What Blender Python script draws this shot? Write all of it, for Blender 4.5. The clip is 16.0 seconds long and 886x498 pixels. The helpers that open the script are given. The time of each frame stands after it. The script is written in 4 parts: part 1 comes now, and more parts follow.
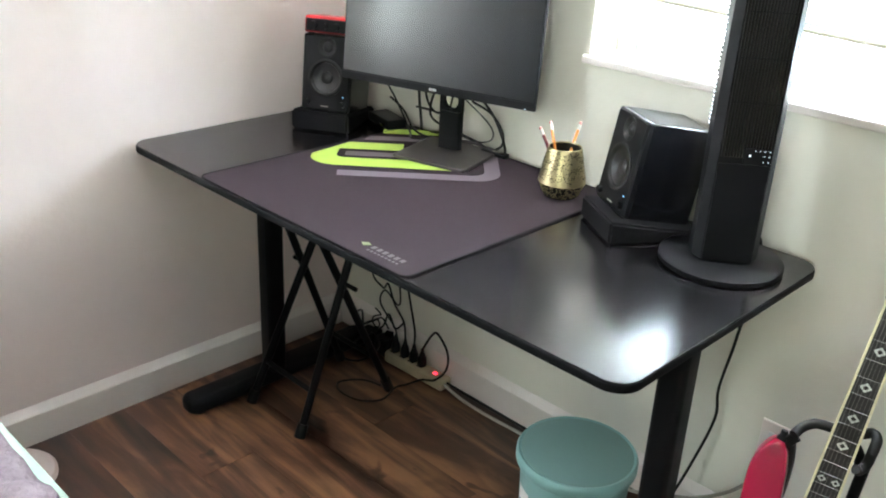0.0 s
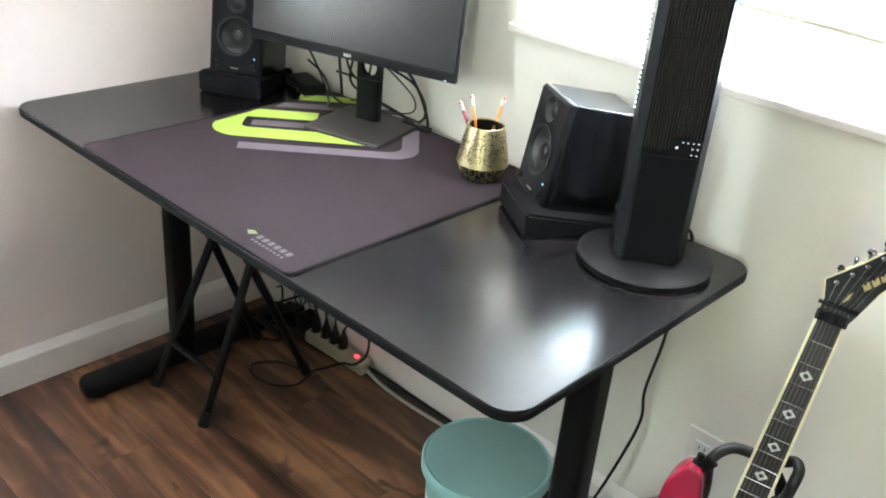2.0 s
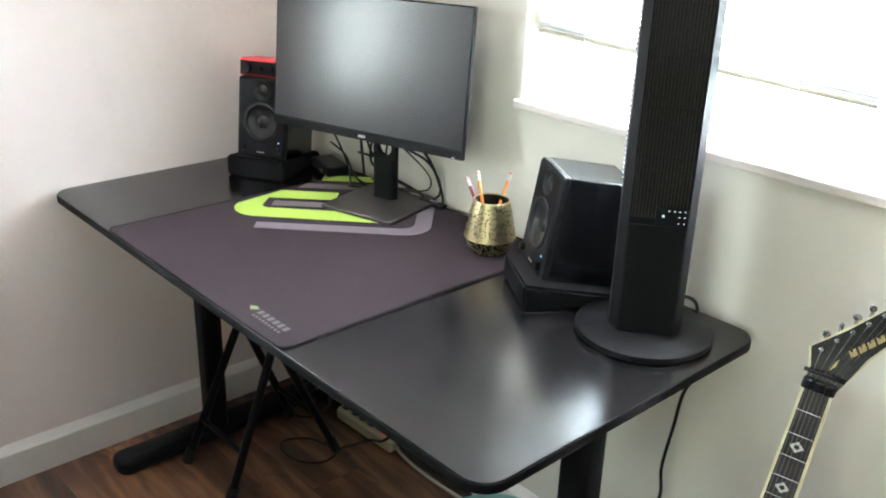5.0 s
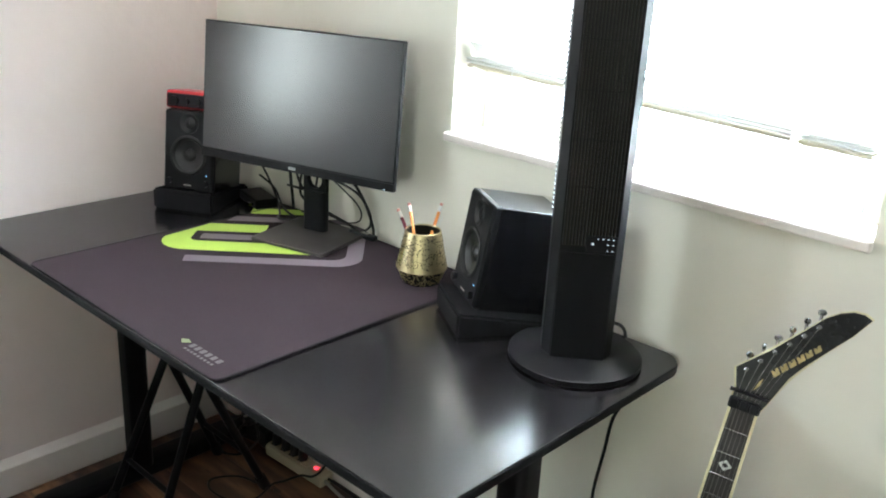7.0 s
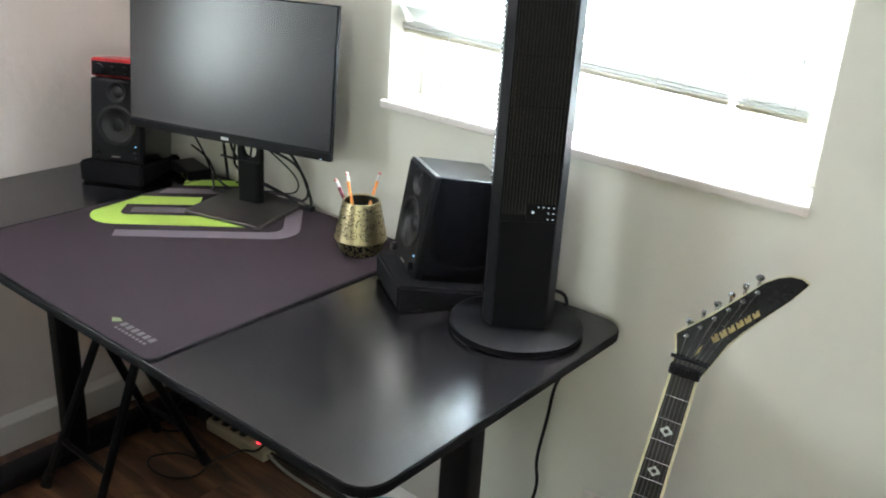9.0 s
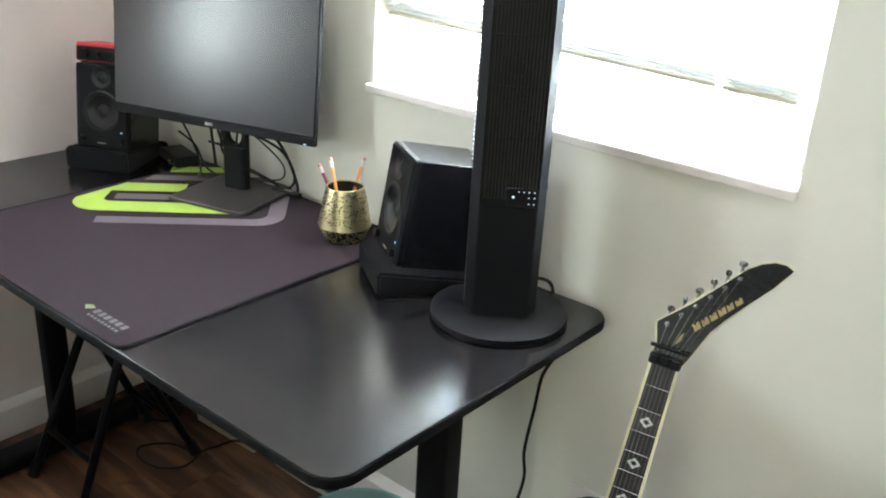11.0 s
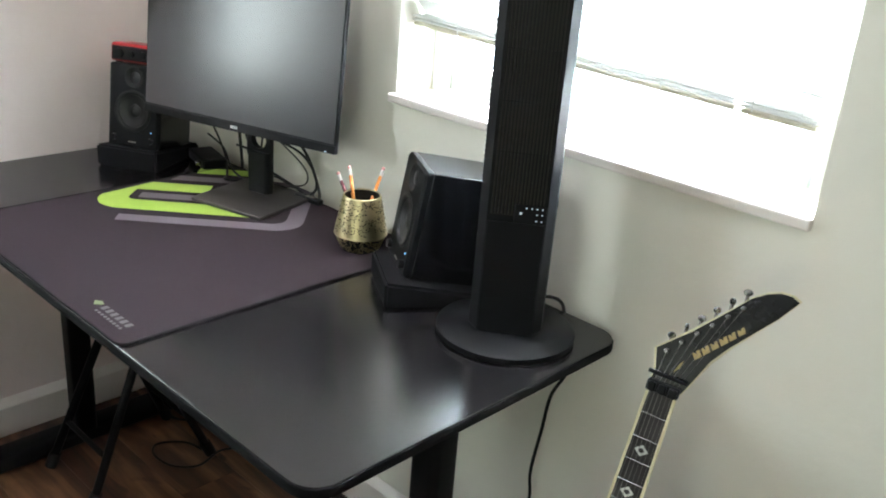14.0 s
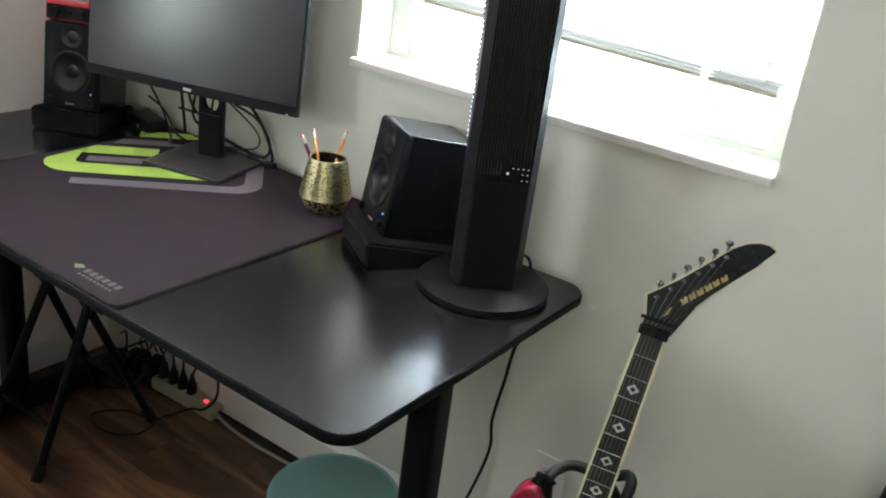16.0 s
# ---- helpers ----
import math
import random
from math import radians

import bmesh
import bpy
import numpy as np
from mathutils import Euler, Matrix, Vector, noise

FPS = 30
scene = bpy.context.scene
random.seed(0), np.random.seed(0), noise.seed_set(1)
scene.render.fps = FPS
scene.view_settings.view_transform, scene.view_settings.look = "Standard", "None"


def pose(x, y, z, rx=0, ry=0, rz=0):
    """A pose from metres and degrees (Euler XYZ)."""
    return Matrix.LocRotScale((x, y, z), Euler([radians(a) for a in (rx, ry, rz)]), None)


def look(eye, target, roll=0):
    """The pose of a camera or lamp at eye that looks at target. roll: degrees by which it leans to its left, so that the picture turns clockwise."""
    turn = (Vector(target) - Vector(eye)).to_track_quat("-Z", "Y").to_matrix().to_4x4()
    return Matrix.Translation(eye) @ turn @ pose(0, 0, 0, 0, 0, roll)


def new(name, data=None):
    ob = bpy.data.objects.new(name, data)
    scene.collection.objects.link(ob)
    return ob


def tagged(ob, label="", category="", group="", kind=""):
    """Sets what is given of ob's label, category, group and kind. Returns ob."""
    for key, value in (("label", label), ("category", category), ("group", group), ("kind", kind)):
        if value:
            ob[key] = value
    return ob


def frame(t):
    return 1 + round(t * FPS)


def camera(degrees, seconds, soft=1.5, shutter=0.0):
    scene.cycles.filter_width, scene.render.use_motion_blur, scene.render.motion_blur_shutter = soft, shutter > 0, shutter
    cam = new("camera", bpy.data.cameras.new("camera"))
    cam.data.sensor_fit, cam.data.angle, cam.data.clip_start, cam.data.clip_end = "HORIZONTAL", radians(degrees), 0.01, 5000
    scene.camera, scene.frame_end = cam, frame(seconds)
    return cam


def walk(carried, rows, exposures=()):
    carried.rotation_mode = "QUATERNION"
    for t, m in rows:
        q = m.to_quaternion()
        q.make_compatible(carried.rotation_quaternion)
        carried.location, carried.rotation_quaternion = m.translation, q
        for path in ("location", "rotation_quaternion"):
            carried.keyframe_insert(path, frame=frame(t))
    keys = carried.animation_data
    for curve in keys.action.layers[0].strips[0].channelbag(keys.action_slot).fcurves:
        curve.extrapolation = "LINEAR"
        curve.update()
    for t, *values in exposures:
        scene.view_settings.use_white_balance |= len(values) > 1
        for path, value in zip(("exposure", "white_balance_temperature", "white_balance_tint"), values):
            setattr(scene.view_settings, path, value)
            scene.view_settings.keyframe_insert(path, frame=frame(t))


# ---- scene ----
cam = camera(51.9, 16.0, soft=1.9)
PATH = [
    (0, (0.013, 0.135, 1.411), (-1.248, 1.455, 0.594), 3.0),
    (0.5, (0.04, 0.255, 1.403), (-1.191, 1.505, 0.444), 2.3),
    (1, (0.055, 0.346, 1.413), (-1.168, 1.538, 0.371), 2.0),
    (1.5, (0.027, 0.363, 1.421), (-1.233, 1.555, 0.425), 2.7),
    (2, (-0.024, 0.361, 1.415), (-1.207, 1.689, 0.501), 5.2),
    (2.5, (-0.041, 0.357, 1.409), (-1.197, 1.729, 0.526), 4.6),
    (3, (-0.005, 0.396, 1.42), (-1.198, 1.755, 0.567), 3.2),
    (3.5, (0.03, 0.443, 1.416), (-1.226, 1.759, 0.585), 2.5),
    (4, (0.05, 0.454, 1.423), (-1.253, 1.721, 0.588), 2.2),
    (4.2, (0.058, 0.457, 1.423), (-1.267, 1.71, 0.601), 2.1),
    (6.3, (0.115, 0.425, 1.416), (-1.251, 1.706, 0.715), 1.8),
    (6.5, (0.109, 0.431, 1.416), (-1.24, 1.732, 0.718), 2.1),
    (7, (0.088, 0.419, 1.416), (-1.177, 1.808, 0.731), 3.1),
    (7.5, (0.054, 0.379, 1.41), (-1.15, 1.831, 0.746), 2.9),
    (8, (0.046, 0.365, 1.406), (-1.088, 1.861, 0.716), 2.8),
    (8.5, (0.051, 0.395, 1.41), (-1.042, 1.908, 0.691), 4.0),
    (8.7, (0.06, 0.416, 1.415), (-1.077, 1.892, 0.688), 3.3),
    (10.8, (0.106, 0.512, 1.397), (-1.065, 1.927, 0.606), 3.6),
    (11, (0.097, 0.504, 1.394), (-1.072, 1.934, 0.628), 3.2),
    (11.5, (0.076, 0.465, 1.387), (-0.991, 1.971, 0.614), 3.6),
    (12, (0.049, 0.429, 1.377), (-0.881, 2.01, 0.58), 4.4),
    (12.5, (0.063, 0.446, 1.387), (-0.84, 2.036, 0.576), 6.0),
    (13, (0.094, 0.495, 1.385), (-0.933, 2.003, 0.565), 5.0),
    (13.5, (0.134, 0.546, 1.391), (-1.022, 1.967, 0.588), 4.3),
    (14, (0.138, 0.561, 1.395), (-1.12, 1.923, 0.646), 4.6),
    (14.5, (0.129, 0.525, 1.404), (-1.199, 1.857, 0.726), 4.5),
    (15, (0.106, 0.472, 1.4), (-1.126, 1.907, 0.749), 5.3),
    (15.5, (0.061, 0.421, 1.391), (-1.012, 1.946, 0.668), 7.4),
    (16, (0.032, 0.386, 1.385), (-0.979, 1.923, 0.602), 7.5),
]
EXPOSURES = [(0.0, 0.30), (0.5, 0.47), (1.5, 0.60), (3.0, 0.36), (4.0, 0.30), (6.5, 0.12), (7.5, -0.08), (8.0, -0.16), (8.7, -0.22), (10.8, 0.0), (11.0, 0.03), (12.5, -0.12), (13.5, -0.16), (15.0, -0.40), (15.5, -0.58), (16.0, -0.54)]
walk(cam, [(t, look(eye, target, roll)) for t, eye, target, roll in PATH], EXPOSURES)

# ---------------------------------------------------------------- light
world = bpy.data.worlds.new("sky")
scene.world = world
world.use_nodes = True
sky = world.node_tree.nodes.new("ShaderNodeTexSky")
sky.sky_type = "NISHITA"
sky.sun_disc = False
sky.sun_elevation, sky.sun_rotation = radians(48), radians(200)
world.node_tree.links.new(sky.outputs["Color"], world.node_tree.nodes["Background"].inputs["Color"])
world.node_tree.nodes["Background"].inputs["Strength"].default_value = 0.1

WALL_X, WALL_Y = -1.99, 1.785        # inner faces of the west and north walls
EAST_X, SOUTH_Y, TOP = 1.7, -2.3, 2.45
DESK = 0.715                          # height of the desk's top


def daylight(name, place, turn, wide, high, watts, colour):
    lamp = bpy.data.lights.new(name, "AREA")
    lamp.shape, lamp.size, lamp.size_y = "RECTANGLE", wide, high
    lamp.energy, lamp.color = watts, colour
    ob = new(name, lamp)
    ob.matrix_world = Matrix.Translation(place) @ Euler([radians(a) for a in turn]).to_matrix().to_4x4()
    return ob


daylight("daylight_north_sky", (-0.73, 2.06, 2.15), (-90, 0, 0), 1.7, 1.5, 5400, (0.90, 0.925, 1.0))
daylight("daylight_north_horizon", (-0.73, 2.08, 0.88), (-90, 0, 0), 1.7, 1.02, 1050, (0.72, 0.87, 1.0))
daylight("daylight_west", (-2.20, 0.39, 1.13), (0, -90, 0), 0.6, 0.75, 64, (0.80, 0.94, 0.97))
# rear fill added to lift the north wall; no source known there
daylight("fill_south", (0.75, -2.52, 1.5), (90, 0, 0), 1.5, 1.4, 52, (0.92, 1.0, 0.80))
# weak warm side light, added to brighten the west wall
daylight("fill_east", (1.92, -0.6, 1.6), (0, 90, 0), 1.4, 1.4, 5, (1.0, 0.95, 0.87))


# ---------------------------------------------------------------- materials
def mat(name, colour, rough=0.5, metal=0.0, vary=0.1, scale=6.0, bump=0.0, fine=120.0, spec=0.5, coat=0.0, stretch=(1, 1, 1), gloss_vary=0.06):
    """A surface with colour change at two scales, uneven gloss and fine relief."""
    m = bpy.data.materials.new(name)
    m.use_nodes = True
    nt, b = m.node_tree, m.node_tree.nodes["Principled BSDF"]
    link = nt.links.new
    tc, mp = nt.nodes.new("ShaderNodeTexCoord"), nt.nodes.new("ShaderNodeMapping")
    mp.inputs["Scale"].default_value = stretch
    link(tc.outputs["Object"], mp.inputs["Vector"])
    big, small = nt.nodes.new("ShaderNodeTexNoise"), nt.nodes.new("ShaderNodeTexNoise")
    big.inputs["Scale"].default_value, big.inputs["Detail"].default_value = scale, 4
    small.inputs["Scale"].default_value, small.inputs["Detail"].default_value = fine, 3
    for n in (big, small):
        link(mp.outputs["Vector"], n.inputs["Vector"])
    mix = nt.nodes.new("ShaderNodeMath")
    mix.operation = "MULTIPLY_ADD"
    link(small.outputs["Fac"], mix.inputs[0])
    mix.inputs[1].default_value = 0.35
    link(big.outputs["Fac"], mix.inputs[2])
    ramp = nt.nodes.new("ShaderNodeMapRange")
    ramp.inputs["From Min"].default_value, ramp.inputs["From Max"].default_value = 0.35, 1.0
    ramp.inputs["To Min"].default_value, ramp.inputs["To Max"].default_value = 1 - vary, 1 + vary
    link(mix.outputs[0], ramp.inputs["Value"])
    vm = nt.nodes.new("ShaderNodeVectorMath")
    vm.operation = "SCALE"
    vm.inputs[0].default_value = colour
    link(ramp.outputs["Result"], vm.inputs["Scale"])
    link(vm.outputs["Vector"], b.inputs["Base Color"])
    gl = nt.nodes.new("ShaderNodeMapRange")
    gl.inputs["To Min"].default_value, gl.inputs["To Max"].default_value = max(0.02, rough - gloss_vary), min(1, rough + gloss_vary)
    link(big.outputs["Fac"], gl.inputs["Value"])
    link(gl.outputs["Result"], b.inputs["Roughness"])
    b.inputs["Metallic"].default_value = metal
    b.inputs["Specular IOR Level"].default_value = spec
    b.inputs["Coat Weight"].default_value = coat
    if bump:
        bp = nt.nodes.new("ShaderNodeBump")
        bp.inputs["Strength"].default_value, bp.inputs["Distance"].default_value = 1.0, bump
        link(small.outputs["Fac"], bp.inputs["Height"])
        link(bp.outputs["Normal"], b.inputs["Normal"])
    return m


def glow(name, colour, strength):
    m = bpy.data.materials.new(name)
    m.use_nodes = True
    b = m.node_tree.nodes["Principled BSDF"]
    b.inputs["Base Color"].default_value = (*colour, 1)
    b.inputs["Emission Color"].default_value = (*colour, 1)
    b.inputs["Emission Strength"].default_value = strength
    return m


def plank_wood():
    """Dark walnut laminate: long grain, cathedral figure and knots, each plank of its own tone."""
    m = bpy.data.materials.new("walnut_laminate")
    m.use_nodes = True
    nt, b = m.node_tree, m.node_tree.nodes["Principled BSDF"]
    link = nt.links.new
    tc, info = nt.nodes.new("ShaderNodeTexCoord"), nt.nodes.new("ShaderNodeObjectInfo")
    off = nt.nodes.new("ShaderNodeVectorMath")
    off.operation = "MULTIPLY_ADD"
    link(info.outputs["Random"], off.inputs[0])
    off.inputs[1].default_value = (37, 53, 11)
    link(tc.outputs["Object"], off.inputs[2])

    def layer(sx, sy, detail, dist):
        mp, n = nt.nodes.new("ShaderNodeMapping"), nt.nodes.new("ShaderNodeTexNoise")
        mp.inputs["Scale"].default_value = (sx, sy, 1)
        link(off.outputs["Vector"], mp.inputs["Vector"])
        link(mp.outputs["Vector"], n.inputs["Vector"])
        n.inputs["Scale"].default_value, n.inputs["Detail"].default_value, n.inputs["Distortion"].default_value = 1, detail, dist
        return n
    figure, grain, blotch, knots = layer(1.1, 9.5, 6, 1.6), layer(6, 110, 3, 0.6), layer(3.4, 10.0, 6, 1.4), layer(5.5, 13.0, 2, 0.8)
    a = nt.nodes.new("ShaderNodeMath")
    a.operation = "MULTIPLY_ADD"
    link(grain.outputs["Fac"], a.inputs[0])
    a.inputs[1].default_value = 0.09
    link(figure.outputs["Fac"], a.inputs[2])
    c = nt.nodes.new("ShaderNodeMath")
    c.operation = "MULTIPLY_ADD"
    link(blotch.outputs["Fac"], c.inputs[0])
    c.inputs[1].default_value = 0.5
    link(a.outputs[0], c.inputs[2])
    ramp = nt.nodes.new("ShaderNodeValToRGB")
    e = ramp.color_ramp.elements
    e[0].position, e[0].color = 0.54, (0.011, 0.0045, 0.0030, 1)
    e[1].position, e[1].color = 1.08, (0.215, 0.104, 0.050, 1)
    mid = e.new(0.78)
    mid.color = (0.064, 0.0265, 0.0140, 1)
    knot = nt.nodes.new("ShaderNodeMapRange")
    knot.inputs["From Min"].default_value, knot.inputs["From Max"].default_value = 0.66, 0.78
    knot.inputs["To Min"].default_value, knot.inputs["To Max"].default_value = 0.0, -0.34
    link(knots.outputs["Fac"], knot.inputs["Value"])
    dark = nt.nodes.new("ShaderNodeMath")
    link(c.outputs[0], dark.inputs[0])
    link(knot.outputs["Result"], dark.inputs[1])
    link(dark.outputs[0], ramp.inputs["Fac"])
    tone = nt.nodes.new("ShaderNodeMapRange")
    tone.inputs["To Min"].default_value, tone.inputs["To Max"].default_value = 0.78, 1.16
    link(info.outputs["Random"], tone.inputs["Value"])
    vm = nt.nodes.new("ShaderNodeVectorMath")
    vm.operation = "SCALE"
    link(ramp.outputs["Color"], vm.inputs[0])
    link(tone.outputs["Result"], vm.inputs["Scale"])
    link(vm.outputs["Vector"], b.inputs["Base Color"])
    b.inputs["Roughness"].default_value = 0.42
    bp = nt.nodes.new("ShaderNodeBump")
    bp.inputs["Strength"].default_value, bp.inputs["Distance"].default_value = 0.6, 0.0006
    link(grain.outputs["Fac"], bp.inputs["Height"])
    link(bp.outputs["Normal"], b.inputs["Normal"])
    return m


def pane_glass():
    m = bpy.data.materials.new("window_glass")
    m.use_nodes = True
    b = m.node_tree.nodes["Principled BSDF"]
    b.inputs["Base Color"].default_value = (0.97, 1, 0.98, 1)
    b.inputs["Roughness"].default_value = 0.0
    b.inputs["Transmission Weight"].default_value = 1.0
    b.inputs["IOR"].default_value = 1.45
    return m


M_WALL_W = mat("warm_white_wall_paint", (0.87, 0.750, 0.722), 0.7, vary=0.035, scale=2.2, bump=0.0016, fine=28, spec=0.3)
# dark tone picked to soak up bounced light, only on unseen walls
M_WALL_DIM = mat("bounce_cut_wall_paint", (0.17, 0.18, 0.155), 0.75, vary=0.04, scale=2.2, bump=0.0016, fine=28, spec=0.2)
M_WALL_N = mat("cream_wall_paint", (0.81, 0.785, 0.70), 0.7, vary=0.035, scale=2.2, bump=0.0016, fine=28, spec=0.3)
M_TRIM = mat("white_trim_gloss", (0.86, 0.785, 0.75), 0.35, vary=0.04, scale=5, bump=0.0002, fine=60)
M_CEIL = mat("ceiling_paint", (0.8, 0.79, 0.77), 0.85, vary=0.03, scale=3, bump=0.001, fine=60)
M_SEAM = mat("floor_underlay", (0.02, 0.012, 0.009), 0.8)
M_PLANK = plank_wood()
M_FRAME = mat("window_frame_paint", (0.66, 0.72, 0.66), 0.45, vary=0.05)
M_SLAT = mat("white_blind_slat", (0.8, 0.8, 0.79), 0.45, vary=0.03)
M_SLAT_THIN = mat("translucent_blind_slat", (0.8, 0.8, 0.79), 0.45, vary=0.03)
thin = M_SLAT_THIN.node_tree
let, blend = thin.nodes.new("ShaderNodeBsdfTranslucent"), thin.nodes.new("ShaderNodeMixShader")
let.inputs["Color"].default_value = (0.85, 0.85, 0.82, 1)
blend.inputs["Fac"].default_value = 0.45
thin.links.new(thin.nodes["Principled BSDF"].outputs[0], blend.inputs[1])
thin.links.new(let.outputs[0], blend.inputs[2])
thin.links.new(blend.outputs[0], thin.nodes["Material Output"].inputs["Surface"])
M_RAIL = mat("cream_blind_rail", (0.66, 0.60, 0.47), 0.45, vary=0.05)
M_GLASS = pane_glass()
M_DESK = mat("black_laminate", (0.0087, 0.0076, 0.0079), 0.18, vary=0.12, scale=3, bump=0.00008, fine=900, spec=0.30, gloss_vary=0.02)
M_EDGE = mat("black_edge_band", (0.0035, 0.0035, 0.004), 0.62, vary=0.1, spec=0.10)
M_STEEL = mat("black_powder_coat", (0.004, 0.004, 0.0048), 0.45, vary=0.15, bump=0.0001, fine=800, spec=0.11)
M_PAD = mat("plum_black_cloth", (0.0190, 0.0132, 0.0155), 0.92, vary=0.12, scale=5, bump=0.0003, fine=1200, spec=0.08)
M_STITCH = mat("black_stitched_edge", (0.006, 0.005, 0.0055), 0.85, bump=0.0004, fine=600, spec=0.08)
M_LIME = mat("lime_print", (0.35, 0.50, 0.085), 0.85, vary=0.06, scale=20, spec=0.25)
M_GREY = mat("mauve_grey_print", (0.108, 0.090, 0.102), 0.85, vary=0.06, scale=20, spec=0.25)
M_PRINT = mat("pale_print", (0.062, 0.060, 0.057), 0.8, vary=0.08, scale=30, spec=0.25)
M_SAGE = mat("sage_green_print", (0.12, 0.16, 0.07), 0.8, vary=0.08, scale=30, spec=0.25)
M_PLASTIC = mat("black_plastic", (0.0045, 0.0045, 0.0053), 0.40, vary=0.12, bump=0.0001, fine=700, spec=0.14)
M_MATTE = mat("black_matte_plastic", (0.0045, 0.0045, 0.0052), 0.48, vary=0.12, bump=0.00015, fine=600, spec=0.12)
M_SCREEN = mat("matte_screen", (0.006, 0.007, 0.009), 0.27, vary=0.05, scale=2, spec=0.75, gloss_vary=0.01)
M_BASE = mat("dark_brushed_metal", (0.060, 0.052, 0.050), 0.42, metal=0.7, vary=0.1, scale=3, stretch=(1, 12, 1))
M_WHITE = mat("white_print", (0.75, 0.75, 0.75), 0.5)
M_VINYL = mat("black_vinyl_wrap", (0.005, 0.005, 0.006), 0.17, vary=0.15, scale=10, bump=0.00002, fine=500, spec=0.5, gloss_vary=0.02)
M_CONE = mat("speaker_cone", (0.008, 0.0078, 0.008), 0.34, vary=0.2, scale=40, bump=0.0002, fine=400, spec=0.28)
M_RUBBER = mat("black_rubber", (0.006, 0.006, 0.006), 0.6, vary=0.1, spec=0.25)
M_FOAM = mat("charcoal_foam", (0.0048, 0.0046, 0.0052), 0.95, vary=0.3, scale=30, bump=0.0015, fine=350, spec=0.1)
M_RED = mat("red_anodised", (0.42, 0.018, 0.025), 0.35, metal=0.4, vary=0.06)
M_BRASS = mat("antique_gold_metal", (0.58, 0.49, 0.29), 0.33, metal=1.0, vary=0.12, scale=40, bump=0.0008, fine=210)
M_INK = mat("dark_inside", (0.02, 0.016, 0.01), 0.6, metal=0.3)
M_PENCIL = mat("orange_pencil_paint", (0.75, 0.27, 0.06), 0.4, vary=0.08)
M_MAROON = mat("maroon_pencil_paint", (0.12, 0.012, 0.03), 0.35, vary=0.08)
M_FERRULE = mat("silver_ferrule", (0.7, 0.68, 0.66), 0.3, metal=0.9)
M_ERASER = mat("pink_eraser", (0.62, 0.28, 0.25), 0.8)
M_CABLE = mat("black_cable", (0.006, 0.006, 0.006), 0.45, vary=0.1, spec=0.3)
M_GREYCABLE = mat("grey_cable", (0.32, 0.30, 0.26), 0.5, vary=0.1)
M_BEIGE = mat("yellowed_beige_plastic", (0.40, 0.345, 0.24), 0.45, vary=0.1, scale=12)
M_TEAL = mat("pale_teal_plastic", (0.205, 0.370, 0.37), 0.42, vary=0.06, scale=6, bump=0.0002, fine=200)
M_LID = mat("dusty_teal_plastic", (0.175, 0.285, 0.275), 0.5, vary=0.06, scale=6, spec=0.3)
M_PEDAL = mat("bright_teal_plastic", (0.10, 0.50, 0.44), 0.35, vary=0.05)
M_GUITAR = mat("candy_red_lacquer", (0.245, 0.006, 0.030), 0.28, vary=0.08, scale=4, spec=0.45, coat=0.25)
M_NECK = mat("dark_rosewood", (0.010, 0.007, 0.0065), 0.55, vary=0.3, scale=20, bump=0.0002, fine=300, stretch=(1, 0.2, 1))
M_MAPLE = mat("lacquered_maple", (0.30, 0.13, 0.05), 0.35, vary=0.15, scale=15, stretch=(1, 0.1, 1))
M_CREAM = mat("cream_binding", (0.72, 0.66, 0.42), 0.4, vary=0.05)
M_HEAD = mat("gloss_black_lacquer", (0.004, 0.004, 0.005), 0.25, vary=0.1, spec=0.16)
M_DARKCHROME = mat("dark_chrome", (0.13, 0.128, 0.13), 0.18, metal=1.0, vary=0.08)
M_NICKEL = mat("nickel", (0.30, 0.295, 0.295), 0.20, metal=1.0, vary=0.08)
M_STRING = mat("wound_string", (0.15, 0.14, 0.13), 0.4, metal=0.7)
M_PEARL = mat("pearl_inlay", (0.62, 0.64, 0.60), 0.3, vary=0.3, scale=60)
M_GOLD = mat("gold_decal", (0.30, 0.225, 0.085), 0.45, vary=0.3, scale=300)
M_MESHCLOTH = mat("charcoal_mesh_cloth", (0.020, 0.0205, 0.0185), 0.9, vary=0.35, scale=9, bump=0.0006, fine=700, spec=0.2)
M_MINT = mat("mint_sheet", (0.36, 0.48, 0.39), 0.85, vary=0.05, scale=10, bump=0.0008, fine=60)
M_FLEECE = mat("mauve_grey_fleece", (0.165, 0.135, 0.150), 0.95, vary=0.35, scale=45, bump=0.004, fine=140, spec=0.1)
M_PINKWHITE = mat("off_white_enamel", (0.66, 0.58, 0.55), 0.45, vary=0.05)
M_LED_RED = glow("red_neon", (1.0, 0.03, 0.06), 4)
M_LED_WHITE = glow("white_led", (0.75, 0.88, 1.0), 0.7)
M_LED_BLUE = glow("blue_led", (0.25, 0.6, 1.0), 1.2)


# ---------------------------------------------------------------- shapes
def thing(name, place=(0, 0, 0), turn=(0, 0, 0), label="", category="", group="", kind=""):
    ob = new(name)
    ob.empty_display_size = 0.05
    ob.matrix_world = pose(*place, *turn)
    return tagged(ob, label, category, group, kind)


def part(name, bm, material, parent=None, label="", smooth=False):
    bmesh.ops.recalc_face_normals(bm, faces=bm.faces)
    me = bpy.data.meshes.new(name)
    bm.to_mesh(me)
    bm.free()
    me.materials.append(material)
    ob = new(name, me)
    ob.parent = parent
    if smooth:
        me.shade_smooth()
        me.set_sharp_from_angle(angle=radians(40))
    return tagged(ob, label)


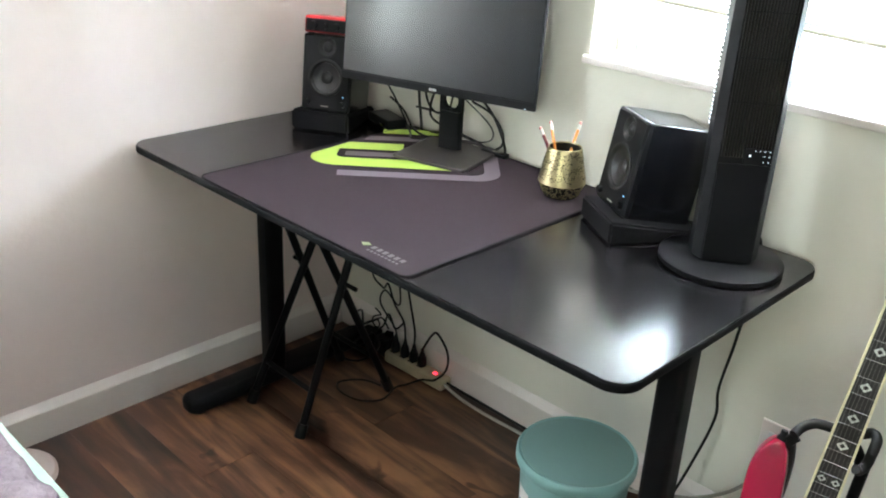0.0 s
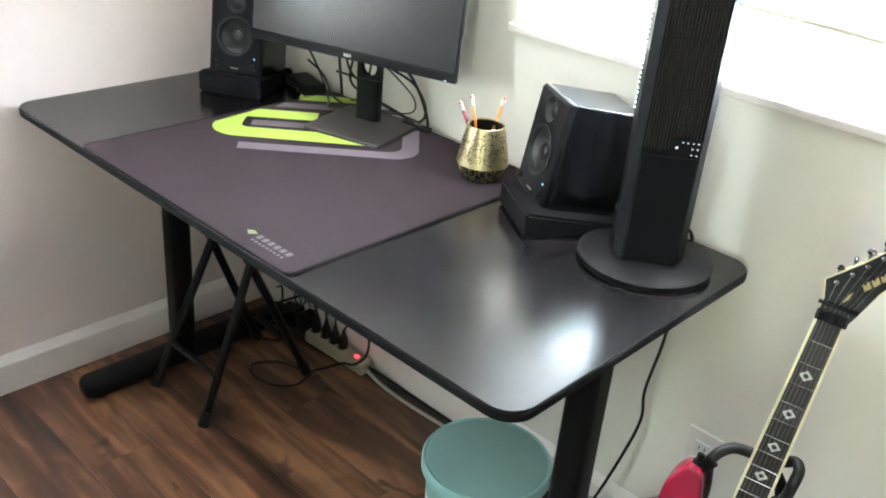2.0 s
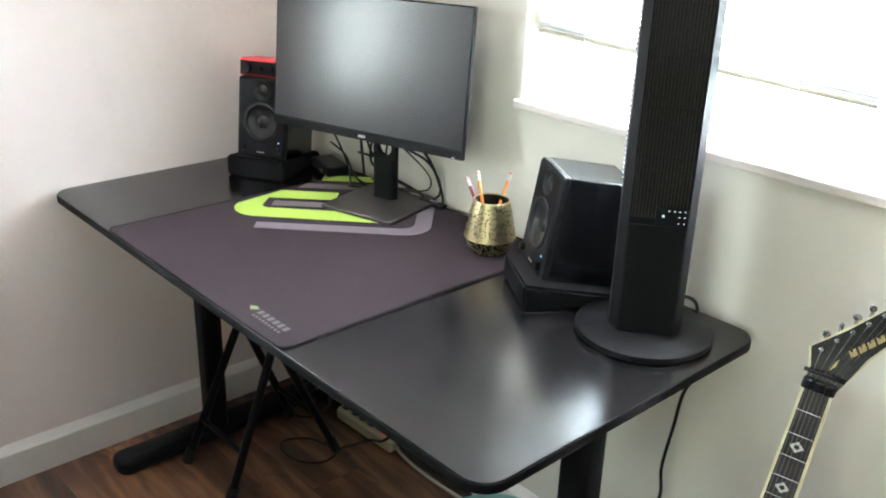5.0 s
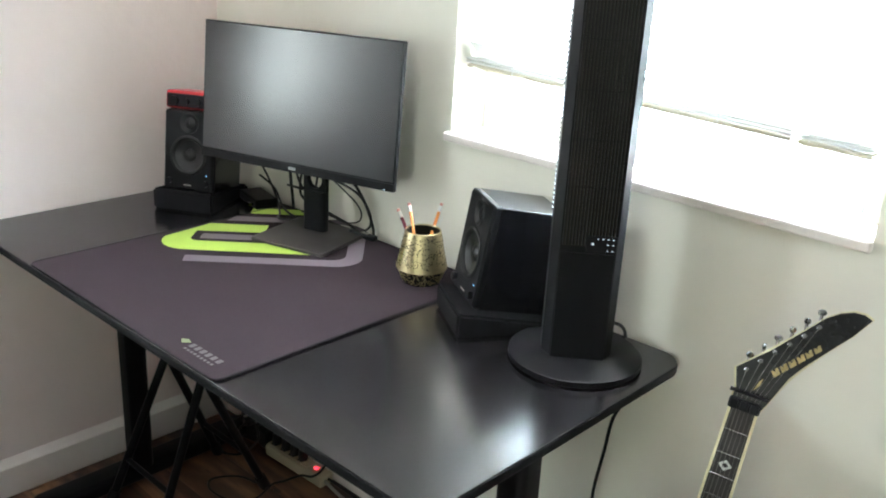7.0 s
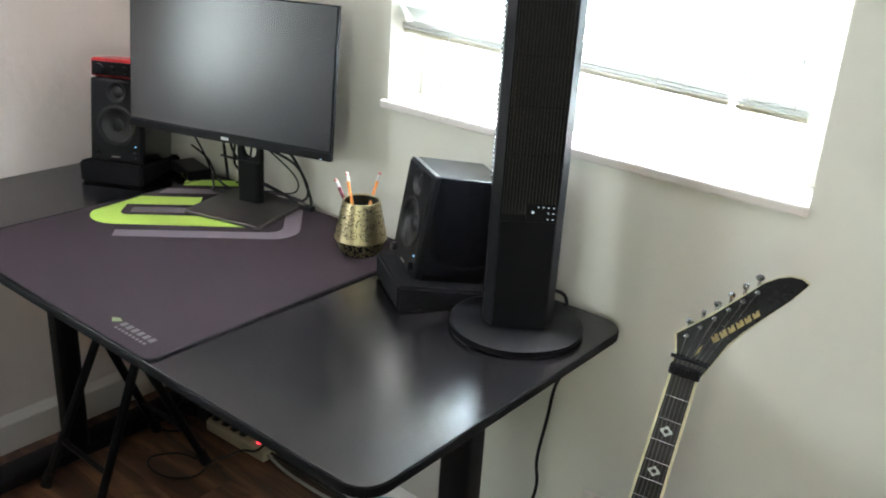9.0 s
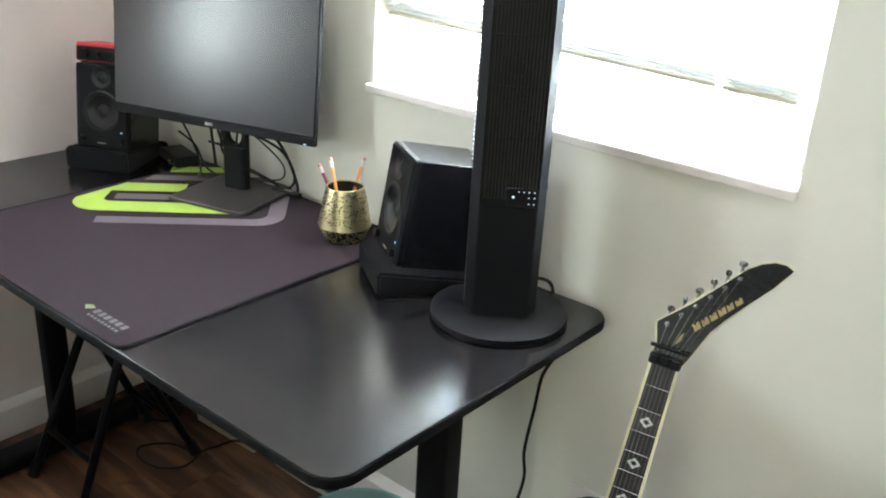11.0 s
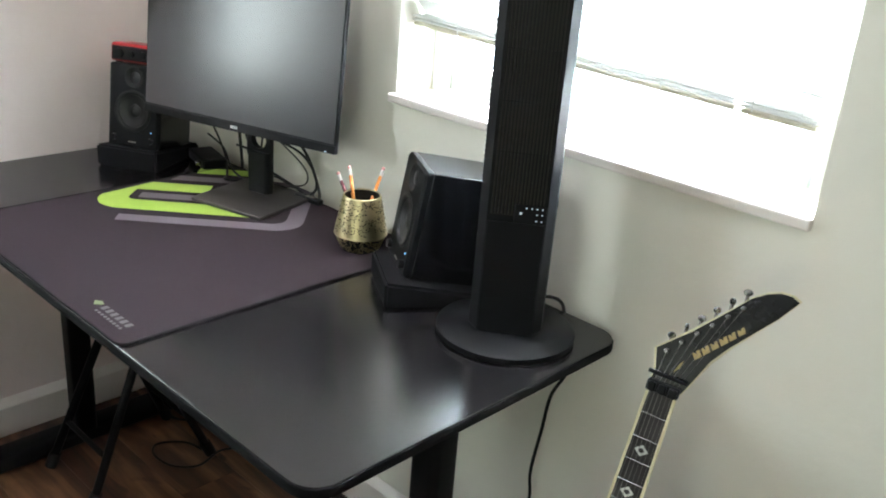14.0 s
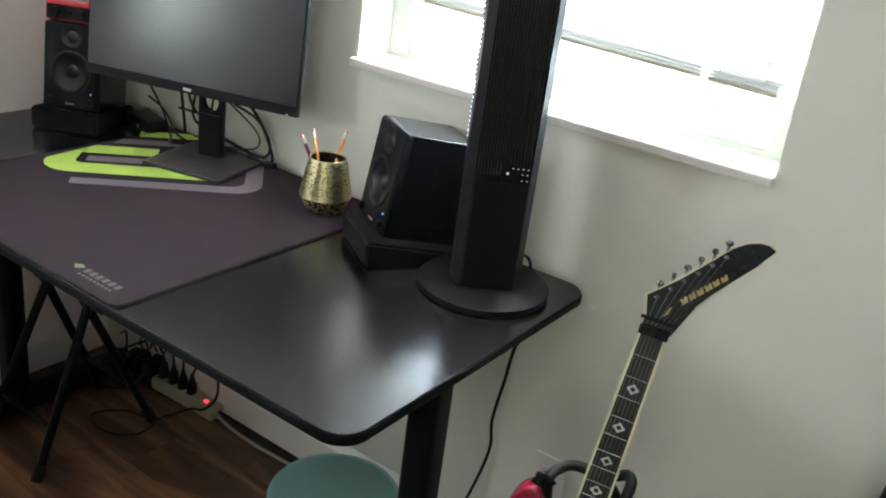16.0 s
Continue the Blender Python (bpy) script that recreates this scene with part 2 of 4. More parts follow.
def box(size, centre=(0, 0, 0), bevel=0.0, turn=(0, 0, 0), seg=2, bm=None):
    bm = bm or bmesh.new()
    made = bmesh.ops.create_cube(bm, size=1.0, matrix=pose(*centre, *turn) @ Matrix.Diagonal((*size, 1)))
    if bevel:
        es = list({e for v in made["verts"] for e in v.link_edges})
        bmesh.ops.bevel(bm, geom=es, offset=bevel, segments=seg, affect="EDGES", profile=0.5)
    return bm


def lathe(profile, n=40, bm=None, m=Matrix.Identity(4), closed=False):
    """A turned body: rows of radius and height."""
    bm = bm or bmesh.new()
    rings = [[bm.verts.new(m @ Vector((r * math.cos(2 * math.pi * k / n), r * math.sin(2 * math.pi * k / n), z))) for k in range(n)] for r, z in profile]
    pairs = list(zip(rings, rings[1:])) + ([(rings[-1], rings[0])] if closed else [])
    for a, b in pairs:
        for k in range(n):
            bm.faces.new((a[k], a[(k + 1) % n], b[(k + 1) % n], b[k]))
    if not closed:
        bm.faces.new(rings[0][::-1])
        bm.faces.new(rings[-1])
    return bm


def slab(outline, low, high, bevel=0.0, seg=2, bm=None, m=None):
    """A flat outline (x, y) with thickness from low to high, its rims rounded."""
    bm = bm or bmesh.new()
    vs = [bm.verts.new((x, y, low)) for x, y in outline]
    f = bm.faces.new(vs)
    up = bmesh.ops.extrude_face_region(bm, geom=[f])
    top = [v for v in up["geom"] if isinstance(v, bmesh.types.BMVert)]
    bmesh.ops.translate(bm, verts=top, vec=(0, 0, high - low))
    if bevel:
        es = [e for e in {e for v in vs + top for e in v.link_edges} if abs(e.verts[0].co.z - e.verts[1].co.z) < 1e-6]
        bmesh.ops.bevel(bm, geom=es, offset=bevel, segments=seg, affect="EDGES", profile=0.5)
    if m is not None:
        bmesh.ops.transform(bm, matrix=m, verts=bm.verts)
    return bm


def rounded(x0, y0, x1, y1, r, n=6):
    pts = []
    for cx, cy, a in ((x1 - r, y1 - r, 0), (x0 + r, y1 - r, 90), (x0 + r, y0 + r, 180), (x1 - r, y0 + r, 270)):
        pts += [(cx + r * math.cos(radians(a + 90 * k / n)), cy + r * math.sin(radians(a + 90 * k / n))) for k in range(n + 1)]
    return pts


def smooth_line(pts, n=8, closed=False):
    """Points of a smooth curve through the given ones."""
    ps = [Vector(p) for p in pts]
    out, last = [], len(ps) if closed else len(ps) - 1
    for i in range(last):
        a, b, c, d = ((ps[(i + k) % len(ps)] if closed else ps[min(max(i + k, 0), len(ps) - 1)]) for k in (-1, 0, 1, 2))
        for k in range(n):
            t = k / n
            out.append(0.5 * ((2 * b) + (c - a) * t + (2 * a - 5 * b + 4 * c - d) * t * t + (3 * b - a - 3 * c + d) * t ** 3))
    return out if closed else out + [ps[-1]]


def tube(pts, r, n=10, bm=None, closed=False):
    bm = bm or bmesh.new()
    ps = [Vector(p) for p in pts]
    rings, side = [], None
    for i, p in enumerate(ps):
        a = ps[(i - 1) % len(ps)] if closed else ps[max(i - 1, 0)]
        b = ps[(i + 1) % len(ps)] if closed else ps[min(i + 1, len(ps) - 1)]
        d = (b - a).normalized()
        if side is None:
            side = d.orthogonal().normalized()
        side = (side - d * side.dot(d)).normalized()
        up = d.cross(side)
        rr = r(i / (len(ps) - 1)) if callable(r) else r
        rings.append([bm.verts.new(p + rr * (side * math.cos(2 * math.pi * k / n) + up * math.sin(2 * math.pi * k / n))) for k in range(n)])
    for a, b in list(zip(rings, rings[1:])) + ([(rings[-1], rings[0])] if closed else []):
        for k in range(n):
            bm.faces.new((a[k], a[(k + 1) % n], b[(k + 1) % n], b[k]))
    if not closed:
        bm.faces.new(rings[0][::-1])
        bm.faces.new(rings[-1])
    return bm


def puffed(outline, low, high, r, n=4):
    """A carved slab: its rims are rounded by loops that shrink along the outline's own normals."""
    pts = [Vector((x, y)) for x, y in outline]
    area = sum(a.x * b.y - b.x * a.y for a, b in zip(pts, pts[1:] + pts[:1]))
    nor = []
    for k in range(len(pts)):
        d = (pts[(k + 1) % len(pts)] - pts[k - 1]).normalized()
        nor.append(Vector((-d.y, d.x)) * (1 if area > 0 else -1))
    bm = bmesh.new()
    rows = [(r * (1 - math.sin(math.pi / 2 * k / n)), low + r * (1 - math.cos(math.pi / 2 * k / n))) for k in range(n + 1)]
    rows += [(r * (1 - math.cos(math.pi / 2 * k / n)), high - r * (1 - math.sin(math.pi / 2 * k / n))) for k in range(n + 1)]
    loops = [[bm.verts.new((*(p + q * inset), z)) for p, q in zip(pts, nor)] for inset, z in rows]
    for a, b in zip(loops, loops[1:]):
        for k in range(len(pts)):
            bm.faces.new((a[k], a[(k + 1) % len(pts)], b[(k + 1) % len(pts)], b[k]))
    twin = dict(zip(loops[-1], loops[0]))
    top = bm.faces.new(loops[-1])
    top.normal_update()
    cap = bmesh.ops.triangulate(bm, faces=[top], ngon_method="EAR_CLIP")
    for f in cap["faces"]:
        bm.faces.new([twin[v] for v in reversed(f.verts[:])])
    return bm


# ---------------------------------------------------------------- room
WIN = (-1.150, -0.302, 0.992, 2.08)       # x0, x1, z0, z1 of the north opening
THICK = 0.16


def wall_with_hole(name, along, across, hole, material, label):
    """A wall whose length runs along x (north) or y (west), with one opening through it."""
    a0, a1 = along
    c0, c1 = across
    h0, h1, z0, z1 = hole
    bm = bmesh.new()
    for p, q, lo, hi in ((a0, h0, 0, TOP), (h1, a1, 0, TOP), (h0, h1, 0, z0), (h0, h1, z1, TOP)):
        size, mid = (q - p, c1 - c0, hi - lo), ((p + q) / 2, (c0 + c1) / 2, (lo + hi) / 2)
        if name in ("wall_west", "wall_east"):
            size, mid = (size[1], size[0], size[2]), (mid[1], mid[0], mid[2])
        box(size, mid, bm=bm)
    bmesh.ops.remove_doubles(bm, verts=bm.verts, dist=1e-5)
    return tagged(part(name, bm, material), label, "wall", kind="structure")


wall_with_hole("wall_north", (WALL_X - THICK, EAST_X + THICK), (WALL_Y, WALL_Y + THICK), WIN, M_WALL_N, "cream painted plaster wall with a window opening")
wall_with_hole("wall_west", (SOUTH_Y - THICK, WALL_Y), (WALL_X - THICK, WALL_X), (0.14, 0.64, 0.90, 1.36), M_WALL_W, "warm white painted plaster wall with a window opening")
# unseen walls, kept dark against bounce, with openings added for the fill lamps
wall_with_hole("wall_east", (SOUTH_Y - THICK, WALL_Y), (EAST_X, EAST_X + THICK), (-1.2, 0.0, 1.0, 2.1), M_WALL_DIM, "unseen plaster wall, darkened to cut bounced light, with an added fill opening")
wall_with_hole("wall_south", (WALL_X, EAST_X), (SOUTH_Y - THICK, SOUTH_Y), (0.15, 1.35, 0.9, 2.1), M_WALL_DIM, "unseen plaster wall, darkened to cut bounced light, with an added fill opening")
tagged(part("ceiling", box((EAST_X - WALL_X + 0.4, WALL_Y - SOUTH_Y + 0.4, 0.1), ((EAST_X + WALL_X) / 2, (WALL_Y + SOUTH_Y) / 2, TOP + 0.05)), M_CEIL), "plain white ceiling", "ceiling", kind="structure")
floor = tagged(part("floor", box((EAST_X - WALL_X + 0.3, WALL_Y - SOUTH_Y + 0.3, 0.1), ((EAST_X + WALL_X) / 2, (WALL_Y + SOUTH_Y) / 2, -0.054)), M_SEAM), "dark walnut laminate plank floor", "floor", kind="structure")


def baseboard(name, length, place, turn):
    """A skirting with a sloped, rounded top."""
    prof = [(0, 0), (0.019, 0), (0.019, 0.077), (0.018, 0.080), (0.003, 0.0965), (0.002, 0.098), (0, 0.098)]
    bm = bmesh.new()
    a = [bm.verts.new((0, -y, z)) for y, z in prof]
    b = [bm.verts.new((length, -y, z)) for y, z in prof]
    for k in range(len(prof)):
        bm.faces.new((a[k], a[(k + 1) % len(prof)], b[(k + 1) % len(prof)], b[k]))
    bm.faces.new(a), bm.faces.new(b)
    ob = part(name, bm, M_TRIM)
    ob.matrix_world = pose(*place, *turn)
    return tagged(ob, "white painted wooden baseboard along the wall", "baseboard", kind="structure")


baseboard("baseboard", EAST_X - WALL_X, (WALL_X, WALL_Y - 0.001, 0), (0, 0, 0))
baseboard("baseboard", WALL_Y - SOUTH_Y - 0.022, (WALL_X + 0.001, SOUTH_Y, 0), (0, 0, 90))

# window in the north wall
win = thing("window_1", (0, 0, 0), label="bright white-framed window with a half-raised slatted blind", category="window", kind="structure")
x0, x1, z0, z1 = WIN
part("window_sill", slab(rounded(x0 - 0.012, WALL_Y - 0.014, x1 + 0.002, WALL_Y + 0.0005, 0.004), z0 - 0.009, z0 + 0.0090, 0.004, 4), M_TRIM, win, "white painted sill", True)
part("sill_board", box((x1 - x0 - 0.002, THICK - 0.01, 0.016), ((x0 + x1) / 2, WALL_Y + THICK / 2 - 0.004, z0 + 0.0009), 0.001), M_TRIM, win)
part("sub_sill", box((x1 - x0 - 0.006, 0.044, 0.0125), ((x0 + x1) / 2, WALL_Y + 0.117, z0 + 0.0125), 0.001), M_FRAME, win)
FY = WALL_Y + 0.115
for nm, sz, at in (("window_frame", (0.05, 0.04, z1 - z0 - 0.018), (x0 + 0.027, FY, (z0 + z1) / 2 + 0.008)), ("window_frame", (0.05, 0.04, z1 - z0 - 0.018), (x1 - 0.027, FY, (z0 + z1) / 2 + 0.008)),
                   ("window_frame", (x1 - x0 - 0.11, 0.04, 0.05), ((x0 + x1) / 2, FY, z0 + 0.043)), ("window_frame", (x1 - x0 - 0.11, 0.04, 0.05), ((x0 + x1) / 2, FY, z1 - 0.027)),
                   ("mullion", (0.035, 0.04, z1 - z0 - 0.125), (-0.455, FY, (z0 + z1) / 2 + 0.008)), ("sash_stile", (0.03, 0.03, 0.5), (x0 + 0.078, FY - 0.004, z0 + 0.325))):
    part(nm, box(sz, at, 0.004), M_FRAME, win)
for a, b in ((x0 + 0.054, -0.474), (-0.436, x1 - 0.054)):
    p = part("pane", box((b - a, 0.004, z1 - z0 - 0.13), ((a + b) / 2, FY + 0.008, (z0 + z1) / 2 + 0.008)), M_GLASS, win)
    p.visible_shadow = False

blind = thing("window_blind", (0, 0, 0), label="white slatted blind half raised inside the window recess", category="blind")
BY = WALL_Y + 0.045
part("head_rail", box((x1 - x0 - 0.02, 0.04, 0.035), ((x0 + x1) / 2, BY, z1 - 0.02), 0.003), M_SLAT, blind)
for a, b, drop in ((x0 + 0.008, -0.462, 0.0), (-0.452, x1 - 0.035, 0.012)):
    part("bottom_rail", box((b - a, 0.036, 0.007), ((a + b) / 2, BY, 1.127 - drop), 0.002, turn=(0, 1.6, 0)), M_RAIL, blind, "cream bottom rail")
    for lift in (0.0085, 0.0150):
        part("stacked_slat", box((b - a, 0.044, 0.003), ((a + b) / 2, BY, 1.127 - drop + lift), 0.001, turn=(0, 1.6, 0)), M_SLAT_THIN, blind)
    for k in range(22):
        z = 1.158 - drop + 0.040 * k
        if z < z1 - 0.05:
            part("slat", box((b - a, 0.048, 0.0025), ((a + b) / 2, BY, z), 0.0008, turn=(-46, 1.6, 0), seg=1), M_SLAT_THIN, blind)
    for f in (0.18, 0.82):
        part("ladder_cord", tube([(a + (b - a) * f, BY - 0.024, 1.12), (a + (b - a) * f, BY - 0.024, z1 - 0.03)], 0.0009, 6), M_SLAT, blind)

# window in the west wall, beside the room's open part
win2 = thing("window_2", (0, 0, 0), label="white-framed window in the side wall", category="window", kind="structure")
for sz, at in (((0.04, 0.03, 0.46), (WALL_X - 0.1, 0.155, 1.13)), ((0.04, 0.03, 0.46), (WALL_X - 0.1, 0.625, 1.13)), ((0.04, 0.44, 0.03), (WALL_X - 0.1, 0.39, 0.915)), ((0.04, 0.44, 0.03), (WALL_X - 0.1, 0.39, 1.345))):
    part("window_frame", box(sz, at, 0.004), M_FRAME, win2)
# invented window frame round the rear fill lamp's opening, out of view
fill_frame3 = thing("fill_frame_south", (0, 0, 0), label="added white frame round the rear fill light's opening", category="window", kind="structure")
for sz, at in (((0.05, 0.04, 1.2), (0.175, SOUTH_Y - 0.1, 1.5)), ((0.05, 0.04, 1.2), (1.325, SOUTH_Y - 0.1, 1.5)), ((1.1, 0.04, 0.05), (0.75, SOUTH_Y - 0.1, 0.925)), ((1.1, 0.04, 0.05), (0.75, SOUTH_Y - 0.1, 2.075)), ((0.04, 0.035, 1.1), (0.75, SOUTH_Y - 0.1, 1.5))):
    part("window_frame", box(sz, at, 0.004), M_FRAME, fill_frame3)

# made-up opening's frame for the side fill lamp; the east wall is unseen
fill_frame4 = thing("fill_frame_east", (0, 0, 0), label="added white frame round the side fill light's opening", category="window", kind="structure")
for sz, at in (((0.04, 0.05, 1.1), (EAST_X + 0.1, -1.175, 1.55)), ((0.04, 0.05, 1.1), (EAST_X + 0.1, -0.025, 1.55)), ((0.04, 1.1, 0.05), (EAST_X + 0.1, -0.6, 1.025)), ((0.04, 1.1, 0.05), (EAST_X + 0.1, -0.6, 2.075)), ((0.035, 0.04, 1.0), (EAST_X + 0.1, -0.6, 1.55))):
    part("window_frame", box(sz, at, 0.004), M_FRAME, fill_frame4)

# ---------------------------------------------------------------- desk
desk = thing("standing_desk", (0, 0, 0), label="black laminate standing desk with steel legs against the wall", category="desk")
DX0, DX1, DY0, DY1 = -1.984, -0.552, 1.113, 1.768
part("desktop", slab(rounded(DX0 + 0.002, DY0 + 0.002, DX1 - 0.002, DY1 - 0.002, 0.043, 10), DESK - 0.002, DESK, 0.0006, 1), M_DESK, desk, "black satin laminate top with rounded corners")
part("edge_band", slab(rounded(DX0, DY0, DX1, DY1, 0.045, 10), DESK - 0.0185, DESK - 0.0022, 0.0025, 2), M_EDGE, desk, "dull black edge band", True)
for cx, lx in ((-1.834, -1.824), (-0.622, -0.621)):
    part("leg", slab(rounded(lx - 0.0275, 1.373, lx + 0.0275, 1.427, 0.014, 6), 0.045, DESK - 0.022, 0.002), M_STEEL, desk, smooth=True)
    foot = part("foot", slab(rounded(cx - 0.037, 1.125, cx + 0.037, 1.735, 0.03, 6), 0.010, 0.052, 0.014, 4), M_STEEL, desk, smooth=True)
    for fy in (1.165, 1.70):
        part("levelling_foot", lathe([(0.018, 0), (0.018, 0.007), (0.008, 0.009), (0.008, 0.012)], 16, m=Matrix.Translation((cx, fy, 0))), M_RUBBER, foot)
    part("bracket", box((0.05, 0.50, 0.022), (cx, 1.42, DESK - 0.0300), 0.003), M_STEEL, desk)
for fy in (1.33, 1.47):
    part("crossbar", box((1.19, 0.03, 0.022), (-1.242, fy, DESK - 0.0300), 0.003), M_STEEL, desk)

# desk mat with its printed emblem
dmat = thing("desk_mat", (0, 0, 0), label="plum-black cloth desk mat with lime green emblem", category="desk mat")
MX0, MX1, MY0, MY1 = -1.672, -1.011, 1.1155, 1.758
MT = DESK + 0.0035
part("cloth", slab(rounded(MX0, MY0, MX1, MY1, 0.018, 6), DESK + 0.0004, MT, 0.001), M_PAD, dmat)
part("stitched_edge", tube([(x, y, DESK + 0.0026) for x, y in rounded(MX0, MY0, MX1, MY1, 0.018, 6)], 0.0024, 6, closed=True), M_STITCH, dmat)
EMB = Matrix.Translation((-1.630, 1.392, 0)) @ Matrix.Rotation(radians(45), 4, "Z")


def printed(name, pts, material):
    part(name, slab(pts, MT, MT + 0.0006, m=EMB), material, dmat)


def corner(cx, cy, r, a0, a1, n=8):
    return [(cx + r * math.cos(radians(a0 + (a1 - a0) * k / n)), cy + r * math.sin(radians(a0 + (a1 - a0) * k / n))) for k in range(n + 1)]


printed("lime_emblem", [(0.345, -0.062), (0.345, -0.004)] + [(0.085, 0.002)] + corner(0.075, 0.022, 0.02, 270, 170, 5) + [(0.058, 0.070), (0.212, 0.070), (0.212, 0.121), (0.078, 0.123)] + corner(0.058, 0.008, 0.062, 165, 265, 9), M_LIME)
printed("lime_bar", rounded(0.155, 0.208, 0.300, 0.248, 0.004, 2), M_LIME)
printed("grey_bar", rounded(0.075, 0.018, 0.24, 0.050, 0.003, 2), M_GREY)
printed("grey_emblem", [(0.070, -0.122), (0.36, -0.126)] + corner(0.385, -0.07, 0.056, 270, 360, 8) + [(0.441, 0.11)] + corner(0.39, 0.13, 0.051, 0, 90, 6) + [(0.125, 0.181), (0.110, 0.148), (0.37, 0.148)] + corner(0.375, 0.118, 0.03, 90, 0, 5) + [(0.405, -0.06)] + corner(0.375, -0.06, 0.03, 0, -90, 5) + [(0.068, -0.088)], M_GREY)
part("logo_mark", slab([(-1.176, 1.158), (-1.165, 1.166), (-1.152, 1.162), (-1.163, 1.150)], MT, MT + 0.0006), M_SAGE, dmat)
# the maker's wording as plain bars
for k in range(6):
    part("wording_bar", slab(rounded(-1.145 + 0.0155 * k, 1.1515, -1.1350 + 0.0155 * k, 1.1640, 0.001, 1), MT, MT + 0.0006), M_PRINT, dmat)
for k in range(9):
    part("wording_bar", slab(rounded(-1.143 + 0.0098 * k, 1.1405, -1.1380 + 0.0098 * k, 1.1455, 0.0005, 1), MT, MT + 0.0006), M_PRINT, dmat)


# ---------------------------------------------------------------- monitor
mon = thing("monitor", (-1.440, 1.655, MT + 0.0012), (0, 0, 14.5), "black flat-panel monitor on a dark metal stand", "monitor")
part("stand_base", slab(rounded(-0.098, -0.098, 0.098, 0.087, 0.006), 0.0, 0.008, 0.002), M_BASE, mon, "dark brushed metal base plate")
# neck with the oval cable hole near its top
bm = bmesh.new()
w, hz, hw, hh = 0.030, 0.128, 0.0205, 0.0215
ring = [(hw * math.cos(2 * math.pi * k / 24), hz + hh * math.sin(2 * math.pi * k / 24)) for k in range(24)]
def rim(c, s):
    f = 1 / max(abs(c), abs(s))
    return (w * c * f, hz + 0.027 * s * f)
outer = [rim(math.cos(2 * math.pi * k / 24), math.sin(2 * math.pi * k / 24)) for k in range(24)]
layers = [[[bm.verts.new((x, y, z)) for x, z in loop] for loop in (ring, outer)] for y in (0.025, 0.039)]
for k in range(24):
    j = (k + 1) % 24
    for lay in layers:
        bm.faces.new((lay[0][k], lay[0][j], lay[1][j], lay[1][k]))
    for li in (0, 1):
        bm.faces.new((layers[0][li][k], layers[0][li][j], layers[1][li][j], layers[1][li][k]))
slab(rounded(-w, 0.018, w, 0.046, 0.011, 5), 0.008, 0.101, bm=bm)
slab(rounded(-w, 0.018, w, 0.046, 0.011, 5), 0.155, 0.295, bm=bm)
bmesh.ops.translate(bm, verts=bm.verts, vec=(-0.013, 0, 0))
part("stand_neck", bm, M_PLASTIC, mon, smooth=True)
head = Matrix.Translation((-0.032, -0.016, 0.305)) @ Matrix.Rotation(radians(-6.0), 4, "X") @ Matrix.Rotation(radians(-0.6), 4, "Y")


def panel(name, bm, material, label="", smooth=False):
    ob = part(name, bm, material, mon, label, smooth)
    ob.matrix_local = head
    return ob


PW, PH = 0.523, 0.307
panel("housing", box((PW, 0.010, PH), (0, 0.005, 0), 0.002), M_PLASTIC)
panel("back_cover", box((0.34, 0.034, 0.19), (0, 0.026, 0), 0.012), M_MATTE)
panel("screen", box((PW - 0.008, 0.0016, PH - 0.024), (0, -0.0006, 0.0085), 0.0), M_SCREEN, "dark matte screen, switched off")
panel("chin", box((PW, 0.003, 0.017), (0, -0.0008, -PH / 2 + 0.0088), 0.001), M_MATTE)
panel("power_light", box((0.005, 0.002, 0.0015), (PW / 2 - 0.022, -0.003, -PH / 2 + 0.003)), M_LED_WHITE)
bm = bmesh.new()
for k in range(4):
    box((0.0032, 0.0008, 0.0062), (-0.0075 + 0.005 * k, -0.0027, -PH / 2 + 0.0088), bm=bm)
panel("badge", bm, M_WHITE, "small silver maker's badge")


# ---------------------------------------------------------------- loudspeakers on foam
def disc_y(r, depth, at, n=36, rows=None):
    """A body turned round the y axis, opening towards -y."""
    return lathe(rows or [(r, 0), (r, depth)], n, m=Matrix.Translation(at) @ Matrix.Rotation(radians(90), 4, "X"))


def pierced_baffle(wide, high, holes):
    """A front plate with chamfered rims and round holes right through it."""
    bm = bmesh.new()
    half, y0, y1, y2 = wide / 2, -0.002, 0.003, 0.0132

    def loop(pts, y):
        return [bm.verts.new((x, y, z)) for x, z in pts]

    def wall(a, b):
        for k in range(len(a)):
            bm.faces.new((a[k], a[(k + 1) % len(a)], b[(k + 1) % len(b)], b[k]))
    front = loop(rounded(-half + 0.005, 0.005, half - 0.005, high - 0.005, 0.004, 3), y0)
    outer = rounded(-half, 0, half, high, 0.006, 3)
    side, back = loop(outer, y1), loop(outer, y2)
    wall(front, side), wall(side, back)
    edges = [bm.edges.get((front[k], front[(k + 1) % len(front)])) for k in range(len(front))]
    for cz, rad in holes:
        ring = [(rad * math.cos(2 * math.pi * k / 36), cz + rad * math.sin(2 * math.pi * k / 36)) for k in range(36)]
        near, far = loop(ring, y0), loop(ring, y2)
        wall(near, far)
        edges += [bm.edges.get((near[k], near[(k + 1) % 36])) for k in range(36)]
    bmesh.ops.triangle_fill(bm, use_beauty=True, edges=edges)
    return bm


